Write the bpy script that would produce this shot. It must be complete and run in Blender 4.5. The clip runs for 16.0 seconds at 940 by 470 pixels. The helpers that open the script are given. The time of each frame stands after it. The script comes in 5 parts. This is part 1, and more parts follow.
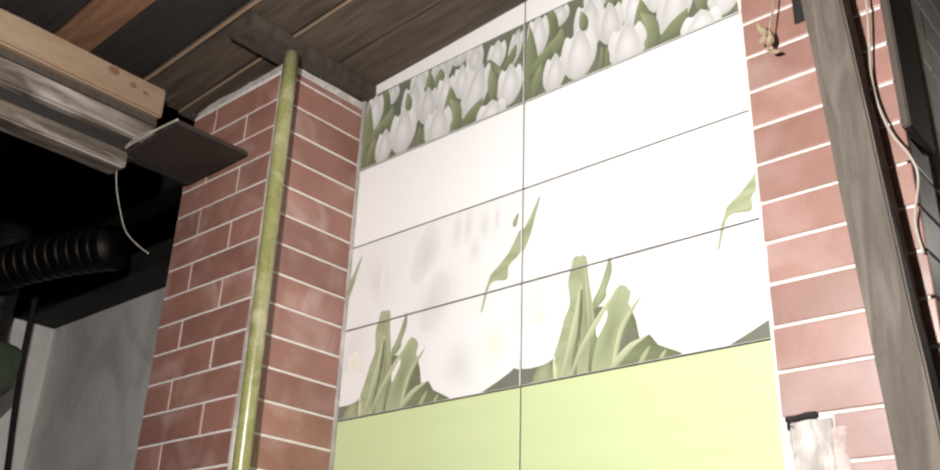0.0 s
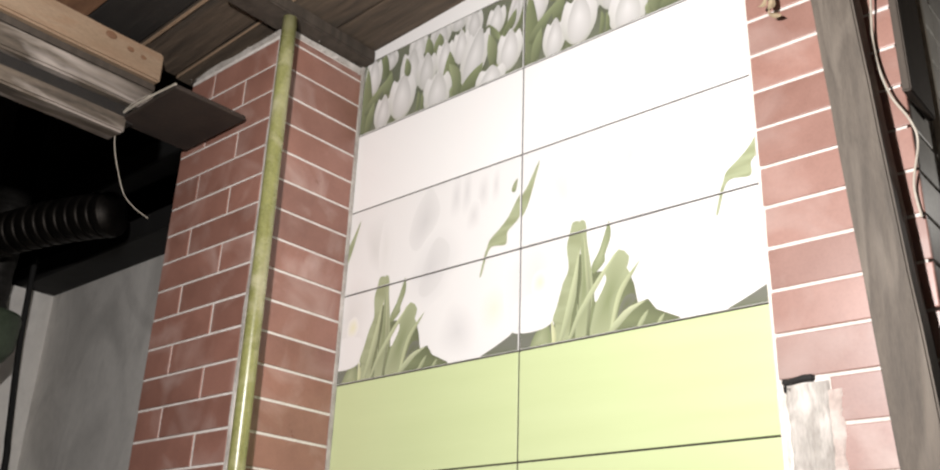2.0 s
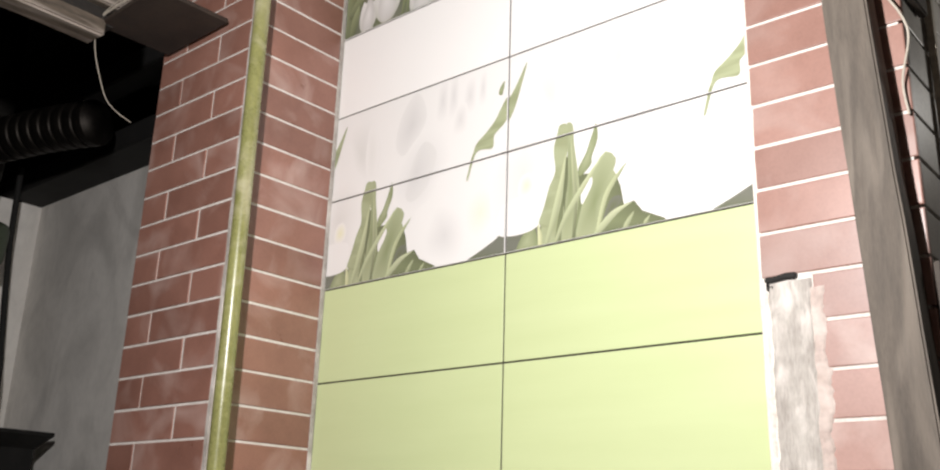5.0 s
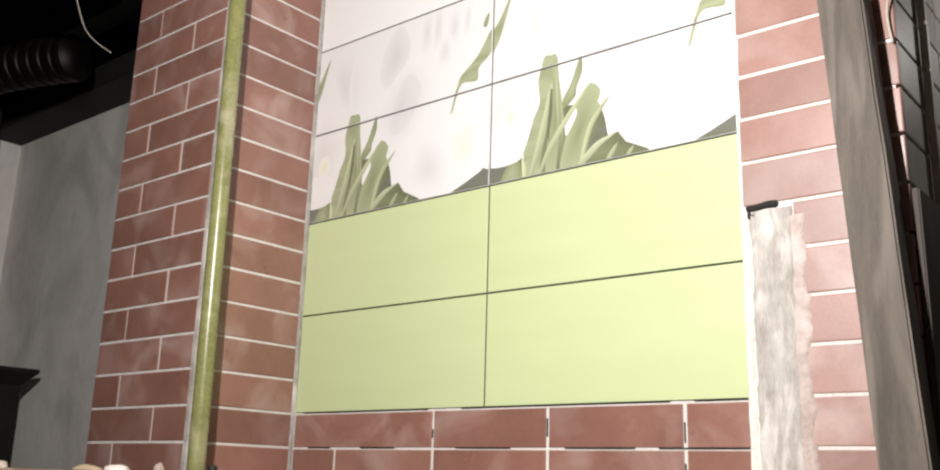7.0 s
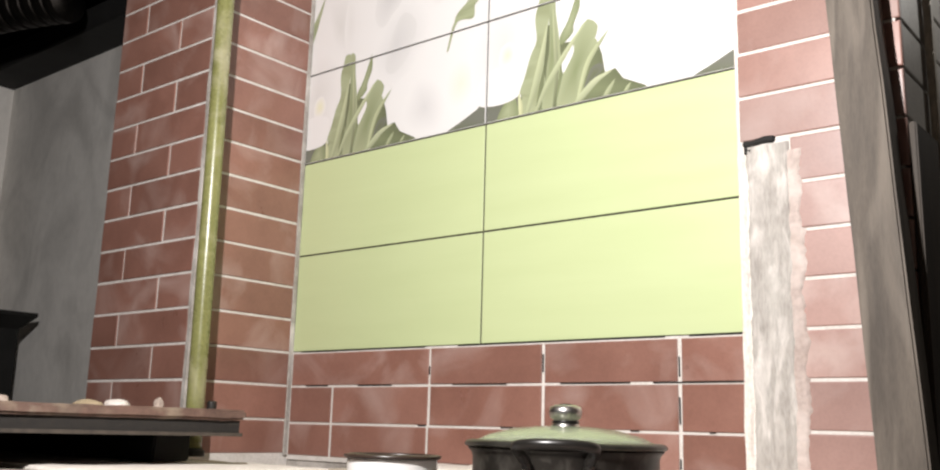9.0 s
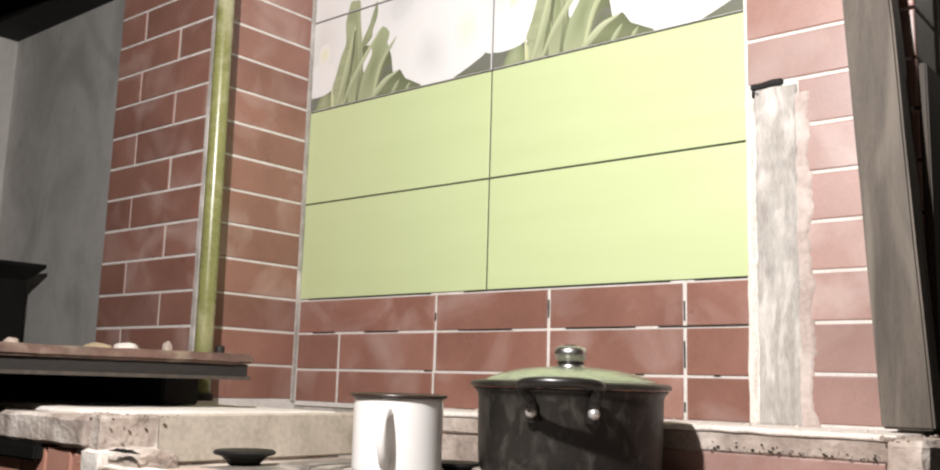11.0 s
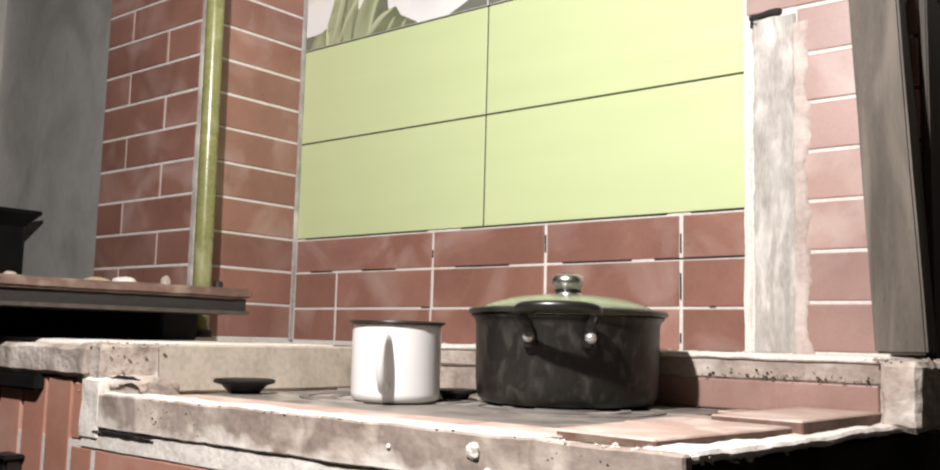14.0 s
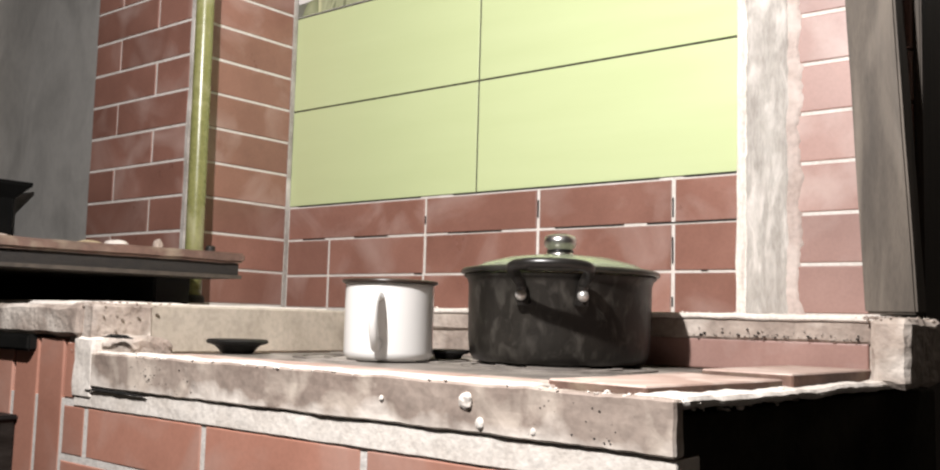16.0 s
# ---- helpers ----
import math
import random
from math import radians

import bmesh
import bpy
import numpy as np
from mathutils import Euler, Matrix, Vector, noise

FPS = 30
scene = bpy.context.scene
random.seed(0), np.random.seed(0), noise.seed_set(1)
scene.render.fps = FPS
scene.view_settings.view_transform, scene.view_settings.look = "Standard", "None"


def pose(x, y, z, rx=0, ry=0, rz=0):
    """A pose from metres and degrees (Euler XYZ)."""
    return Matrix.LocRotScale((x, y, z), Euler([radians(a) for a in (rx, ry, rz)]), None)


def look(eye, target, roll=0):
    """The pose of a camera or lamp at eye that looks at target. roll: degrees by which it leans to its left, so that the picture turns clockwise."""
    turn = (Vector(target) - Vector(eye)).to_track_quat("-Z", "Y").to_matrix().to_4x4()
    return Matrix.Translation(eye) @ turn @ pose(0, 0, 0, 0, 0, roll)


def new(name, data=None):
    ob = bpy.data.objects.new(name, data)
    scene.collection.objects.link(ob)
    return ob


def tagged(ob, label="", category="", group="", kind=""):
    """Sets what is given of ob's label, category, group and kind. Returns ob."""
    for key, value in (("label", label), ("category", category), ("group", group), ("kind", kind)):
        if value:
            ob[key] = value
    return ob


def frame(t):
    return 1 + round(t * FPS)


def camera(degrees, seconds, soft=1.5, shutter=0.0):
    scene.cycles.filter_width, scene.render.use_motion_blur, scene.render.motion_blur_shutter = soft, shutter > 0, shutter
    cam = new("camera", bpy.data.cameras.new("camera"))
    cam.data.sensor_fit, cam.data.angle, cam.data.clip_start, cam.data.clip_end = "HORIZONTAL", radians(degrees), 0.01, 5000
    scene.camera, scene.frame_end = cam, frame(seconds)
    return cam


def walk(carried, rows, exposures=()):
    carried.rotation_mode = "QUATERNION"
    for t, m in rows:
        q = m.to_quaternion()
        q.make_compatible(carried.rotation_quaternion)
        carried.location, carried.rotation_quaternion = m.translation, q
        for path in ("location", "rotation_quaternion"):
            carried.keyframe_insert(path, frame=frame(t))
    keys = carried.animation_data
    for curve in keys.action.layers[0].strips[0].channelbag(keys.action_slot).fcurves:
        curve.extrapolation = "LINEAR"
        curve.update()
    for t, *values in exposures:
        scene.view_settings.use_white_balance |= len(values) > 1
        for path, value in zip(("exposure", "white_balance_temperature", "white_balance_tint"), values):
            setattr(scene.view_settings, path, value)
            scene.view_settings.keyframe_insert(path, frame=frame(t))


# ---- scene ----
cam = camera(52.3, 16.0, soft=2.15)
PATH = [
    (0, (1.061, -1.338, 1.018), (-0.156, 0.021, 1.838), 2.1),
    (0.5, (1.062, -1.338, 1.019), (-0.16, 0.023, 1.828), 2.1),
    (1, (1.061, -1.336, 1.015), (-0.163, 0.03, 1.813), 2.1),
    (1.5, (1.06, -1.336, 1.011), (-0.165, 0.038, 1.794), 2.2),
    (2, (1.058, -1.336, 1.006), (-0.171, 0.045, 1.772), 2.2),
    (2.5, (1.058, -1.335, 1.003), (-0.175, 0.054, 1.746), 2.1),
    (3, (1.059, -1.333, 1.0), (-0.179, 0.064, 1.72), 2.1),
    (3.5, (1.056, -1.333, 0.993), (-0.182, 0.074, 1.691), 2.1),
    (4, (1.057, -1.326, 0.99), (-0.186, 0.093, 1.654), 2.0),
    (6.5, (1.057, -1.315, 0.965), (-0.189, 0.158, 1.492), 1.8),
    (7, (1.056, -1.318, 0.956), (-0.185, 0.17, 1.454), 1.7),
    (7.5, (1.055, -1.318, 0.951), (-0.186, 0.179, 1.42), 1.7),
    (8, (1.053, -1.318, 0.947), (-0.187, 0.187, 1.39), 1.6),
    (8.5, (1.055, -1.315, 0.939), (-0.189, 0.192, 1.363), 1.6),
    (9, (1.054, -1.315, 0.935), (-0.193, 0.197, 1.332), 1.6),
    (11.5, (1.052, -1.312, 0.91), (-0.214, 0.209, 1.2), 1.7),
    (12, (1.05, -1.312, 0.905), (-0.215, 0.212, 1.176), 1.7),
    (12.5, (1.051, -1.312, 0.9), (-0.218, 0.212, 1.16), 1.7),
    (13, (1.051, -1.31, 0.895), (-0.218, 0.216, 1.141), 1.7),
    (13.5, (1.05, -1.311, 0.888), (-0.216, 0.219, 1.119), 1.6),
    (14, (1.05, -1.311, 0.881), (-0.214, 0.224, 1.1), 1.5),
    (14.5, (1.051, -1.31, 0.875), (-0.211, 0.228, 1.083), 1.5),
    (15, (1.052, -1.31, 0.869), (-0.206, 0.233, 1.066), 1.5),
    (15.5, (1.05, -1.31, 0.862), (-0.203, 0.237, 1.05), 1.5),
    (16, (1.049, -1.31, 0.856), (-0.204, 0.239, 1.034), 1.6),
]
walk(cam, [(t, look(eye, target, roll)) for t, eye, target, roll in PATH])


# ---- light ----
world = bpy.data.worlds.new("world")
world.use_nodes = True
world.node_tree.nodes["Background"].inputs[0].default_value = (0.9, 0.95, 1.0, 1)
world.node_tree.nodes["Background"].inputs[1].default_value = 0.004
scene.world = world

LAMP_AT = (0.53, -1.18, 1.64)
lamp_data = bpy.data.lights.new("work_lamp_light", "POINT")
lamp_data.energy, lamp_data.shadow_soft_size, lamp_data.color = 112.0, 0.02, (1.0, 0.965, 0.95)
new("work_lamp_light", lamp_data).location = LAMP_AT
# unseen fill lamp, added to brighten the pilaster's end tiles
side_data = bpy.data.lights.new("side_fill_light", "POINT")
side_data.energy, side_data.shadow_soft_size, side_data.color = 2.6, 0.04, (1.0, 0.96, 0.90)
new("side_fill_light", side_data).location = (1.02, 0.42, 1.75)


# ---- materials ----
def material(name, base, dark=None, rough=0.6, scale=20.0, fine=160.0, bump=0.15, metal=0.0, stain=None, stain_amount=0.0,
             stain_scale=6.0, random_value=0.0, stretch=(1, 1, 1), coat=0.0, bump_size=0.004, grain_amount=0.35):
    """A procedural surface: two scales of colour noise, stains with a shape of their own, fine relief, a value that varies from piece to piece."""
    m = bpy.data.materials.new(name)
    m.use_nodes = True
    nt = m.node_tree
    n, l = nt.nodes, nt.links
    bsdf = n["Principled BSDF"]
    dark = dark or tuple(c * 0.7 for c in base)
    co = n.new("ShaderNodeTexCoord")
    info = n.new("ShaderNodeObjectInfo")
    off = n.new("ShaderNodeVectorMath")
    off.operation = "MULTIPLY_ADD"
    comb = n.new("ShaderNodeCombineXYZ")
    for k, f in enumerate((37.0, 53.0, 71.0)):
        mul = n.new("ShaderNodeMath")
        mul.operation = "MULTIPLY"
        mul.inputs[1].default_value = f
        l.new(info.outputs["Random"], mul.inputs[0])
        l.new(mul.outputs[0], comb.inputs[k])
    l.new(co.outputs["Object"], off.inputs[0])
    off.inputs[1].default_value = stretch
    l.new(comb.outputs[0], off.inputs[2])
    big = n.new("ShaderNodeTexNoise")
    big.inputs["Scale"].default_value, big.inputs["Detail"].default_value, big.inputs["Roughness"].default_value = scale, 6, 0.6
    small = n.new("ShaderNodeTexNoise")
    small.inputs["Scale"].default_value, small.inputs["Detail"].default_value = fine, 4
    l.new(off.outputs[0], big.inputs["Vector"])
    l.new(off.outputs[0], small.inputs["Vector"])
    ramp = n.new("ShaderNodeValToRGB")
    ramp.color_ramp.elements[0].position, ramp.color_ramp.elements[1].position = 0.32, 0.68
    ramp.color_ramp.elements[0].color, ramp.color_ramp.elements[1].color = (*dark, 1), (*base, 1)
    l.new(big.outputs["Fac"], ramp.inputs[0])
    colour = ramp.outputs[0]
    grain = n.new("ShaderNodeMix")
    grain.data_type, grain.blend_type = "RGBA", "MULTIPLY"
    grain.inputs["Factor"].default_value = grain_amount
    gr = n.new("ShaderNodeValToRGB")
    gr.color_ramp.elements[0].position, gr.color_ramp.elements[1].position = 0.3, 0.6
    gr.color_ramp.elements[0].color = (0.45, 0.45, 0.45, 1)
    l.new(small.outputs["Fac"], gr.inputs[0])
    l.new(colour, grain.inputs["A"])
    l.new(gr.outputs[0], grain.inputs["B"])
    colour = grain.outputs["Result"]
    if stain:
        sn = n.new("ShaderNodeTexNoise")
        sn.inputs["Scale"].default_value, sn.inputs["Detail"].default_value, sn.inputs["Distortion"].default_value = stain_scale, 7, 0.8
        l.new(off.outputs[0], sn.inputs["Vector"])
        sr = n.new("ShaderNodeValToRGB")
        sr.color_ramp.elements[0].position, sr.color_ramp.elements[1].position = 0.5, 0.72
        sr.color_ramp.elements[0].color, sr.color_ramp.elements[1].color = (0, 0, 0, 1), (stain_amount,) * 3 + (1,)
        l.new(sn.outputs["Fac"], sr.inputs[0])
        sm = n.new("ShaderNodeMix")
        sm.data_type = "RGBA"
        l.new(sr.outputs[0], sm.inputs["Factor"])
        l.new(colour, sm.inputs["A"])
        sm.inputs["B"].default_value = (*stain, 1)
        colour = sm.outputs["Result"]
    if random_value:
        hsv = n.new("ShaderNodeHueSaturation")
        mr = n.new("ShaderNodeMapRange")
        mr.inputs["To Min"].default_value, mr.inputs["To Max"].default_value = 1 - random_value, 1 + random_value
        l.new(info.outputs["Random"], mr.inputs["Value"])
        l.new(mr.outputs[0], hsv.inputs["Value"])
        l.new(colour, hsv.inputs["Color"])
        colour = hsv.outputs[0]
    l.new(colour, bsdf.inputs["Base Color"])
    bsdf.inputs["Metallic"].default_value = metal
    bsdf.inputs["Coat Weight"].default_value = coat
    bsdf.inputs["Coat Roughness"].default_value = 0.15
    rr = n.new("ShaderNodeMapRange")
    rr.inputs["To Min"].default_value, rr.inputs["To Max"].default_value = max(0.03, rough - 0.12), min(1, rough + 0.12)
    l.new(big.outputs["Fac"], rr.inputs["Value"])
    l.new(rr.outputs[0], bsdf.inputs["Roughness"])
    if bump:
        add = n.new("ShaderNodeMath")
        add.operation = "MULTIPLY_ADD"
        add.inputs[1].default_value = 0.4
        l.new(small.outputs["Fac"], add.inputs[0])
        l.new(big.outputs["Fac"], add.inputs[2])
        bp = n.new("ShaderNodeBump")
        bp.inputs["Strength"].default_value, bp.inputs["Distance"].default_value = bump, bump_size
        l.new(add.outputs[0], bp.inputs["Height"])
        l.new(bp.outputs[0], bsdf.inputs["Normal"])
    return m


RED = material("red_clinker", (0.285, 0.142, 0.108), (0.215, 0.103, 0.077), 0.32, 9, 220, 0.08, grain_amount=0.15, stain=(0.50, 0.38, 0.34), stain_amount=0.42,
               stain_scale=7, random_value=0.14, bump_size=0.002)
RED_DUSTY = material("dusty_red_clinker", (0.355, 0.215, 0.182), (0.285, 0.165, 0.138), 0.45, 9, 220, 0.08, grain_amount=0.15, stain=(0.55, 0.46, 0.42), stain_amount=0.55,
                     stain_scale=6, random_value=0.1, bump_size=0.002)
RED_FADED = material("faded_red_clinker", (0.325, 0.180, 0.145), (0.25, 0.132, 0.104), 0.4, 9, 220, 0.08, grain_amount=0.15, stain=(0.45, 0.36, 0.33), stain_amount=0.5,
                     stain_scale=6, random_value=0.1, bump_size=0.002)
# paler copy of the red clinker, making up for dim light on the front
RED_FRONT = material("brightened_front_clinker", (0.47, 0.228, 0.166), (0.39, 0.182, 0.130), 0.5, 9, 220, 0.08, grain_amount=0.15, stain=(0.52, 0.40, 0.35), stain_amount=0.4,
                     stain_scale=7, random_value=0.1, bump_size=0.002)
WHITE_JOINT = material("white_joint", (0.74, 0.70, 0.66), (0.62, 0.58, 0.53), 0.85, 30, 300, 0.4)
GREY_MORTAR = material("grey_mortar", (0.50, 0.47, 0.43), (0.30, 0.27, 0.24), 0.9, 18, 140, 0.7, stain=(0.70, 0.66, 0.62), stain_amount=0.7,
                       stain_scale=14, bump_size=0.006)
DARK_JOINT = material("dark_joint", (0.040, 0.033, 0.026), (0.02, 0.017, 0.013), 0.9, 40, 300, 0.3)
GREEN_TILE = material("green_glazed_tile", (0.535, 0.605, 0.335), (0.515, 0.585, 0.318), 0.36, 3, 60, 0.0, random_value=0.02, stretch=(1, 9, 9), grain_amount=0.0)
WHITE_TILE = material("white_glazed_tile", (0.80, 0.785, 0.77), (0.785, 0.77, 0.755), 0.2, 3, 60, 0.0, grain_amount=0.0)
SIDE_TILE = material("greyish_side_tile", (0.55, 0.53, 0.49), (0.40, 0.38, 0.35), 0.45, 8, 200, 0.1, random_value=0.1)
CONCRETE = material("grey_concrete", (0.94, 0.905, 0.85), (0.80, 0.765, 0.715), 0.9, 3.0, 45, 0.6, grain_amount=0.12, stain=(0.40, 0.38, 0.35), stain_amount=0.45,
                    stain_scale=4.5, stretch=(1, 1, 0.6), bump_size=0.006)
CEMENT = material("rough_cement", (0.50, 0.42, 0.36), (0.23, 0.18, 0.15), 0.9, 13, 120, 0.55, stain=(0.74, 0.67, 0.60), stain_amount=0.85,
                  stain_scale=10, bump_size=0.010)
BEIGE = material("smoothed_clay_plaster", (0.55, 0.485, 0.405), (0.42, 0.365, 0.30), 0.85, 7, 120, 0.3, stain=(0.20, 0.17, 0.13), stain_amount=0.5, stain_scale=11)
RIM = material("white_chalky_mortar", (0.83, 0.775, 0.715), (0.70, 0.635, 0.57), 0.9, 25, 180, 0.28, bump_size=0.006)
IRON_RIM = material("rusted_angle_iron", (0.40, 0.325, 0.275), (0.23, 0.175, 0.145), 0.7, 10, 130, 0.3, metal=0.0, stain=(0.70, 0.61, 0.52), stain_amount=0.9,
                    stain_scale=16)
rn, rl = IRON_RIM.node_tree.nodes, IRON_RIM.node_tree.links
rim_bsdf = rn["Principled BSDF"]
rim_colour = rim_bsdf.inputs["Base Color"].links[0].from_socket
rim_co, rim_xyz, rim_noise, rim_add, rim_map, rim_mix = (rn.new(k) for k in ("ShaderNodeTexCoord", "ShaderNodeSeparateXYZ", "ShaderNodeTexNoise", "ShaderNodeMath", "ShaderNodeMapRange", "ShaderNodeMix"))
rim_noise.inputs["Scale"].default_value, rim_noise.inputs["Detail"].default_value = 16, 6
rim_add.operation = "MULTIPLY_ADD"
rim_add.inputs[1].default_value = -0.10
rl.new(rim_co.outputs["Object"], rim_xyz.inputs[0])
rl.new(rim_co.outputs["Object"], rim_noise.inputs["Vector"])
rl.new(rim_noise.outputs["Fac"], rim_add.inputs[0])
rl.new(rim_xyz.outputs["Z"], rim_add.inputs[2])
for key, val in (("From Min", 0.706), ("From Max", 0.723), ("To Min", 0.95), ("To Max", 0.0)):
    rim_map.inputs[key].default_value = val
rl.new(rim_add.outputs[0], rim_map.inputs["Value"])
rim_mix.data_type = "RGBA"
rim_mix.inputs["B"].default_value = (0.78, 0.71, 0.64, 1)
rl.new(rim_map.outputs[0], rim_mix.inputs["Factor"])
rl.new(rim_colour, rim_mix.inputs["A"])
rl.new(rim_mix.outputs["Result"], rim_bsdf.inputs["Base Color"])
CAST = material("cast_iron", (0.27, 0.24, 0.21), (0.12, 0.105, 0.095), 0.6, 16, 200, 0.3, metal=0.0, stain=(0.58, 0.52, 0.47), stain_amount=0.9, stain_scale=7)
# near black, for dark parts and for painted shade
SHADE_AND_BLACK = material("shade_and_black", (0.011, 0.010, 0.009), (0.006, 0.0055, 0.005), 0.8, 12, 120, 0.4)
BLACK_IRON = material("black_iron", (0.016, 0.015, 0.014), (0.008, 0.008, 0.007), 0.55, 14, 150, 0.2, metal=0.4)
OLD_BOARD = material("old_grey_brown_board", (0.088, 0.063, 0.042), (0.034, 0.024, 0.016), 0.8, 5, 70, 0.6, stretch=(1, 14, 14), random_value=0.3, stain=(0.022, 0.019, 0.015), stain_amount=0.75, stain_scale=2.6)
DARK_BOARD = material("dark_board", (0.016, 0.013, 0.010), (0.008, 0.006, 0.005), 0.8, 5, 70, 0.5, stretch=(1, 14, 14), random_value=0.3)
ORANGE_BOARD = material("knotty_orange_board", (0.24, 0.125, 0.065), (0.12, 0.058, 0.032), 0.7, 4, 70, 0.4, stretch=(1, 9, 9))
PINE = material("fresh_pine", (0.31, 0.22, 0.145), (0.25, 0.17, 0.108), 0.65, 5, 80, 0.2, stretch=(6, 1, 6), stain=(0.25, 0.14, 0.08), stain_amount=0.5, stain_scale=9)
WEATHERED = material("weathered_beam", (0.15, 0.118, 0.088), (0.035, 0.027, 0.020), 0.85, 11, 90, 0.7, stretch=(3.0, 0.6, 3.6), stain=(0.40, 0.35, 0.31), stain_amount=0.9, stain_scale=6)
POST_WOOD = material("grey_weathered_post", (0.135, 0.112, 0.090), (0.068, 0.055, 0.043), 0.75, 9, 160, 0.35, stretch=(5, 5, 0.6), stain=(0.26, 0.22, 0.18), stain_amount=0.5)
DARK_WOOD = material("dark_wood_and_shade", (0.075, 0.058, 0.044), (0.035, 0.027, 0.02), 0.7, 9, 120, 0.4, stretch=(6, 6, 0.6))
PLY = material("stained_plywood", (0.040, 0.026, 0.018), (0.017, 0.011, 0.008), 0.75, 10, 120, 0.3)
GREEN_PIPE = material("olive_green_paint", (0.255, 0.255, 0.095), (0.19, 0.19, 0.07), 0.28, 14, 160, 0.12, stain=(0.50, 0.46, 0.33), stain_amount=0.45, stain_scale=12)
ENAMEL = material("white_enamel", (0.80, 0.79, 0.77), (0.77, 0.76, 0.74), 0.18, 8, 80, 0.0, grain_amount=0.0)
ENAMEL_RIM = material("dark_enamel_rim", (0.05, 0.03, 0.022), (0.025, 0.016, 0.012), 0.35, 20, 120, 0.1)
POT_BLACK = material("worn_black_coating", (0.023, 0.020, 0.016), (0.007, 0.006, 0.005), 0.44, 8, 170, 0.12, stain=(0.12, 0.11, 0.095), stain_amount=0.3, stain_scale=70, metal=0.0, stretch=(1, 1, 0.6))
BAKELITE = material("black_handle", (0.018, 0.016, 0.014), (0.012, 0.011, 0.010), 0.3, 20, 120, 0.05)
STEEL = material("polished_steel", (0.66, 0.64, 0.61), (0.52, 0.50, 0.48), 0.33, 20, 200, 0.05, metal=1.0)
RIVET = material("bright_rivet", (0.75, 0.73, 0.70), (0.65, 0.63, 0.6), 0.3, 30, 200, 0.05, metal=0.7)
CLAY_EDGE_AND_SHADE = material("brick_clay_edge_and_shade", (0.20, 0.115, 0.085), (0.085, 0.05, 0.038), 0.75, 12, 110, 0.5, stain=(0.34, 0.28, 0.20), stain_amount=0.6, stain_scale=14)
DUSTY_TOP = material("ash_dusted_clinker", (0.50, 0.375, 0.325), (0.37, 0.25, 0.205), 0.7, 10, 200, 0.2, grain_amount=0.2, stain=(0.72, 0.62, 0.55), stain_amount=0.75, stain_scale=12, random_value=0.08)
GARLIC = material("papery_white_skin", (0.72, 0.68, 0.62), (0.50, 0.42, 0.38), 0.6, 30, 160, 0.3)
CRUMB = material("pale_crumb", (0.45, 0.37, 0.31), (0.24, 0.18, 0.15), 0.85, 40, 200, 0.5)
CABLE = material("cream_cable", (0.55, 0.50, 0.42), (0.38, 0.34, 0.28), 0.5, 20, 120, 0.1)
DRY = material("dry_leaf", (0.46, 0.37, 0.24), (0.27, 0.20, 0.12), 0.8, 25, 150, 0.4)
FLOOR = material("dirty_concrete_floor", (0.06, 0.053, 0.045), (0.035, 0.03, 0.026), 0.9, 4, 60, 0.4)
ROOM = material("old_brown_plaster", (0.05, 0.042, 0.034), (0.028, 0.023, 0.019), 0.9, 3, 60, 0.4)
GREEN_CAN = material("grey_green_enamel", (0.10, 0.13, 0.085), (0.06, 0.08, 0.05), 0.4, 10, 100, 0.1)
TIN = material("dull_tin", (0.07, 0.066, 0.06), (0.03, 0.028, 0.025), 0.45, 9, 100, 0.3, metal=0.7, stretch=(1, 1, 6))

POT_BLACK.node_tree.nodes["Principled BSDF"].inputs["Specular IOR Level"].default_value = 0.3
# near black paints the shade on the side turned from the lamp
FLANK = material("flank_shade_black", (0.045, 0.038, 0.027), (0.015, 0.012, 0.009), 0.95, 12, 120, 0.4)
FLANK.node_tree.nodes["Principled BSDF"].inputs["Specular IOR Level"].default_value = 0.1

STRIP = material("streaky_grey_mortar", (0.50, 0.47, 0.43), (0.34, 0.31, 0.28), 0.9, 16, 160, 0.6, stain=(0.78, 0.73, 0.68), stain_amount=0.75, stain_scale=22,
                 stretch=(2.2, 1, 0.5), bump_size=0.005)

SMEAR = material("pinkish_mortar_haze", (0.54, 0.45, 0.41), (0.42, 0.335, 0.295), 0.85, 22, 160, 0.3, stain=(0.70, 0.63, 0.58), stain_amount=0.6, stain_scale=16)

# glass of the pot's lid, its olive tint painting the green wall's reflection
GLASS = bpy.data.materials.new("wall_tinted_lid_glass")
GLASS.use_nodes = True
gb = GLASS.node_tree.nodes["Principled BSDF"]
gb.inputs["Base Color"].default_value = (0.60, 0.66, 0.47, 1)
gb.inputs["Transmission Weight"].default_value = 0.72
gb.inputs["Roughness"].default_value = 0.22

# printed ceramic: the picture's colours are stored in the glaze
PRINT = bpy.data.materials.new("printed_glaze")
PRINT.use_nodes = True
pb = PRINT.node_tree.nodes["Principled BSDF"]
pa = PRINT.node_tree.nodes.new("ShaderNodeVertexColor")
pa.layer_name = "print"
PRINT.node_tree.links.new(pa.outputs[0], pb.inputs["Base Color"])
pb.inputs["Roughness"].default_value = 0.24


# ---- builders ----
def empty(name, at=(0, 0, 0), **tags):
    ob = new(name)
    ob.location = at
    ob.empty_display_size = 0.05
    return tagged(ob, **tags)


def mesh_of(bm, name, smooth=False):
    me = bpy.data.meshes.new(name)
    bm.normal_update()
    bm.to_mesh(me)
    bm.free()
    if smooth:
        for p in me.polygons:
            p.use_smooth = True
    return me


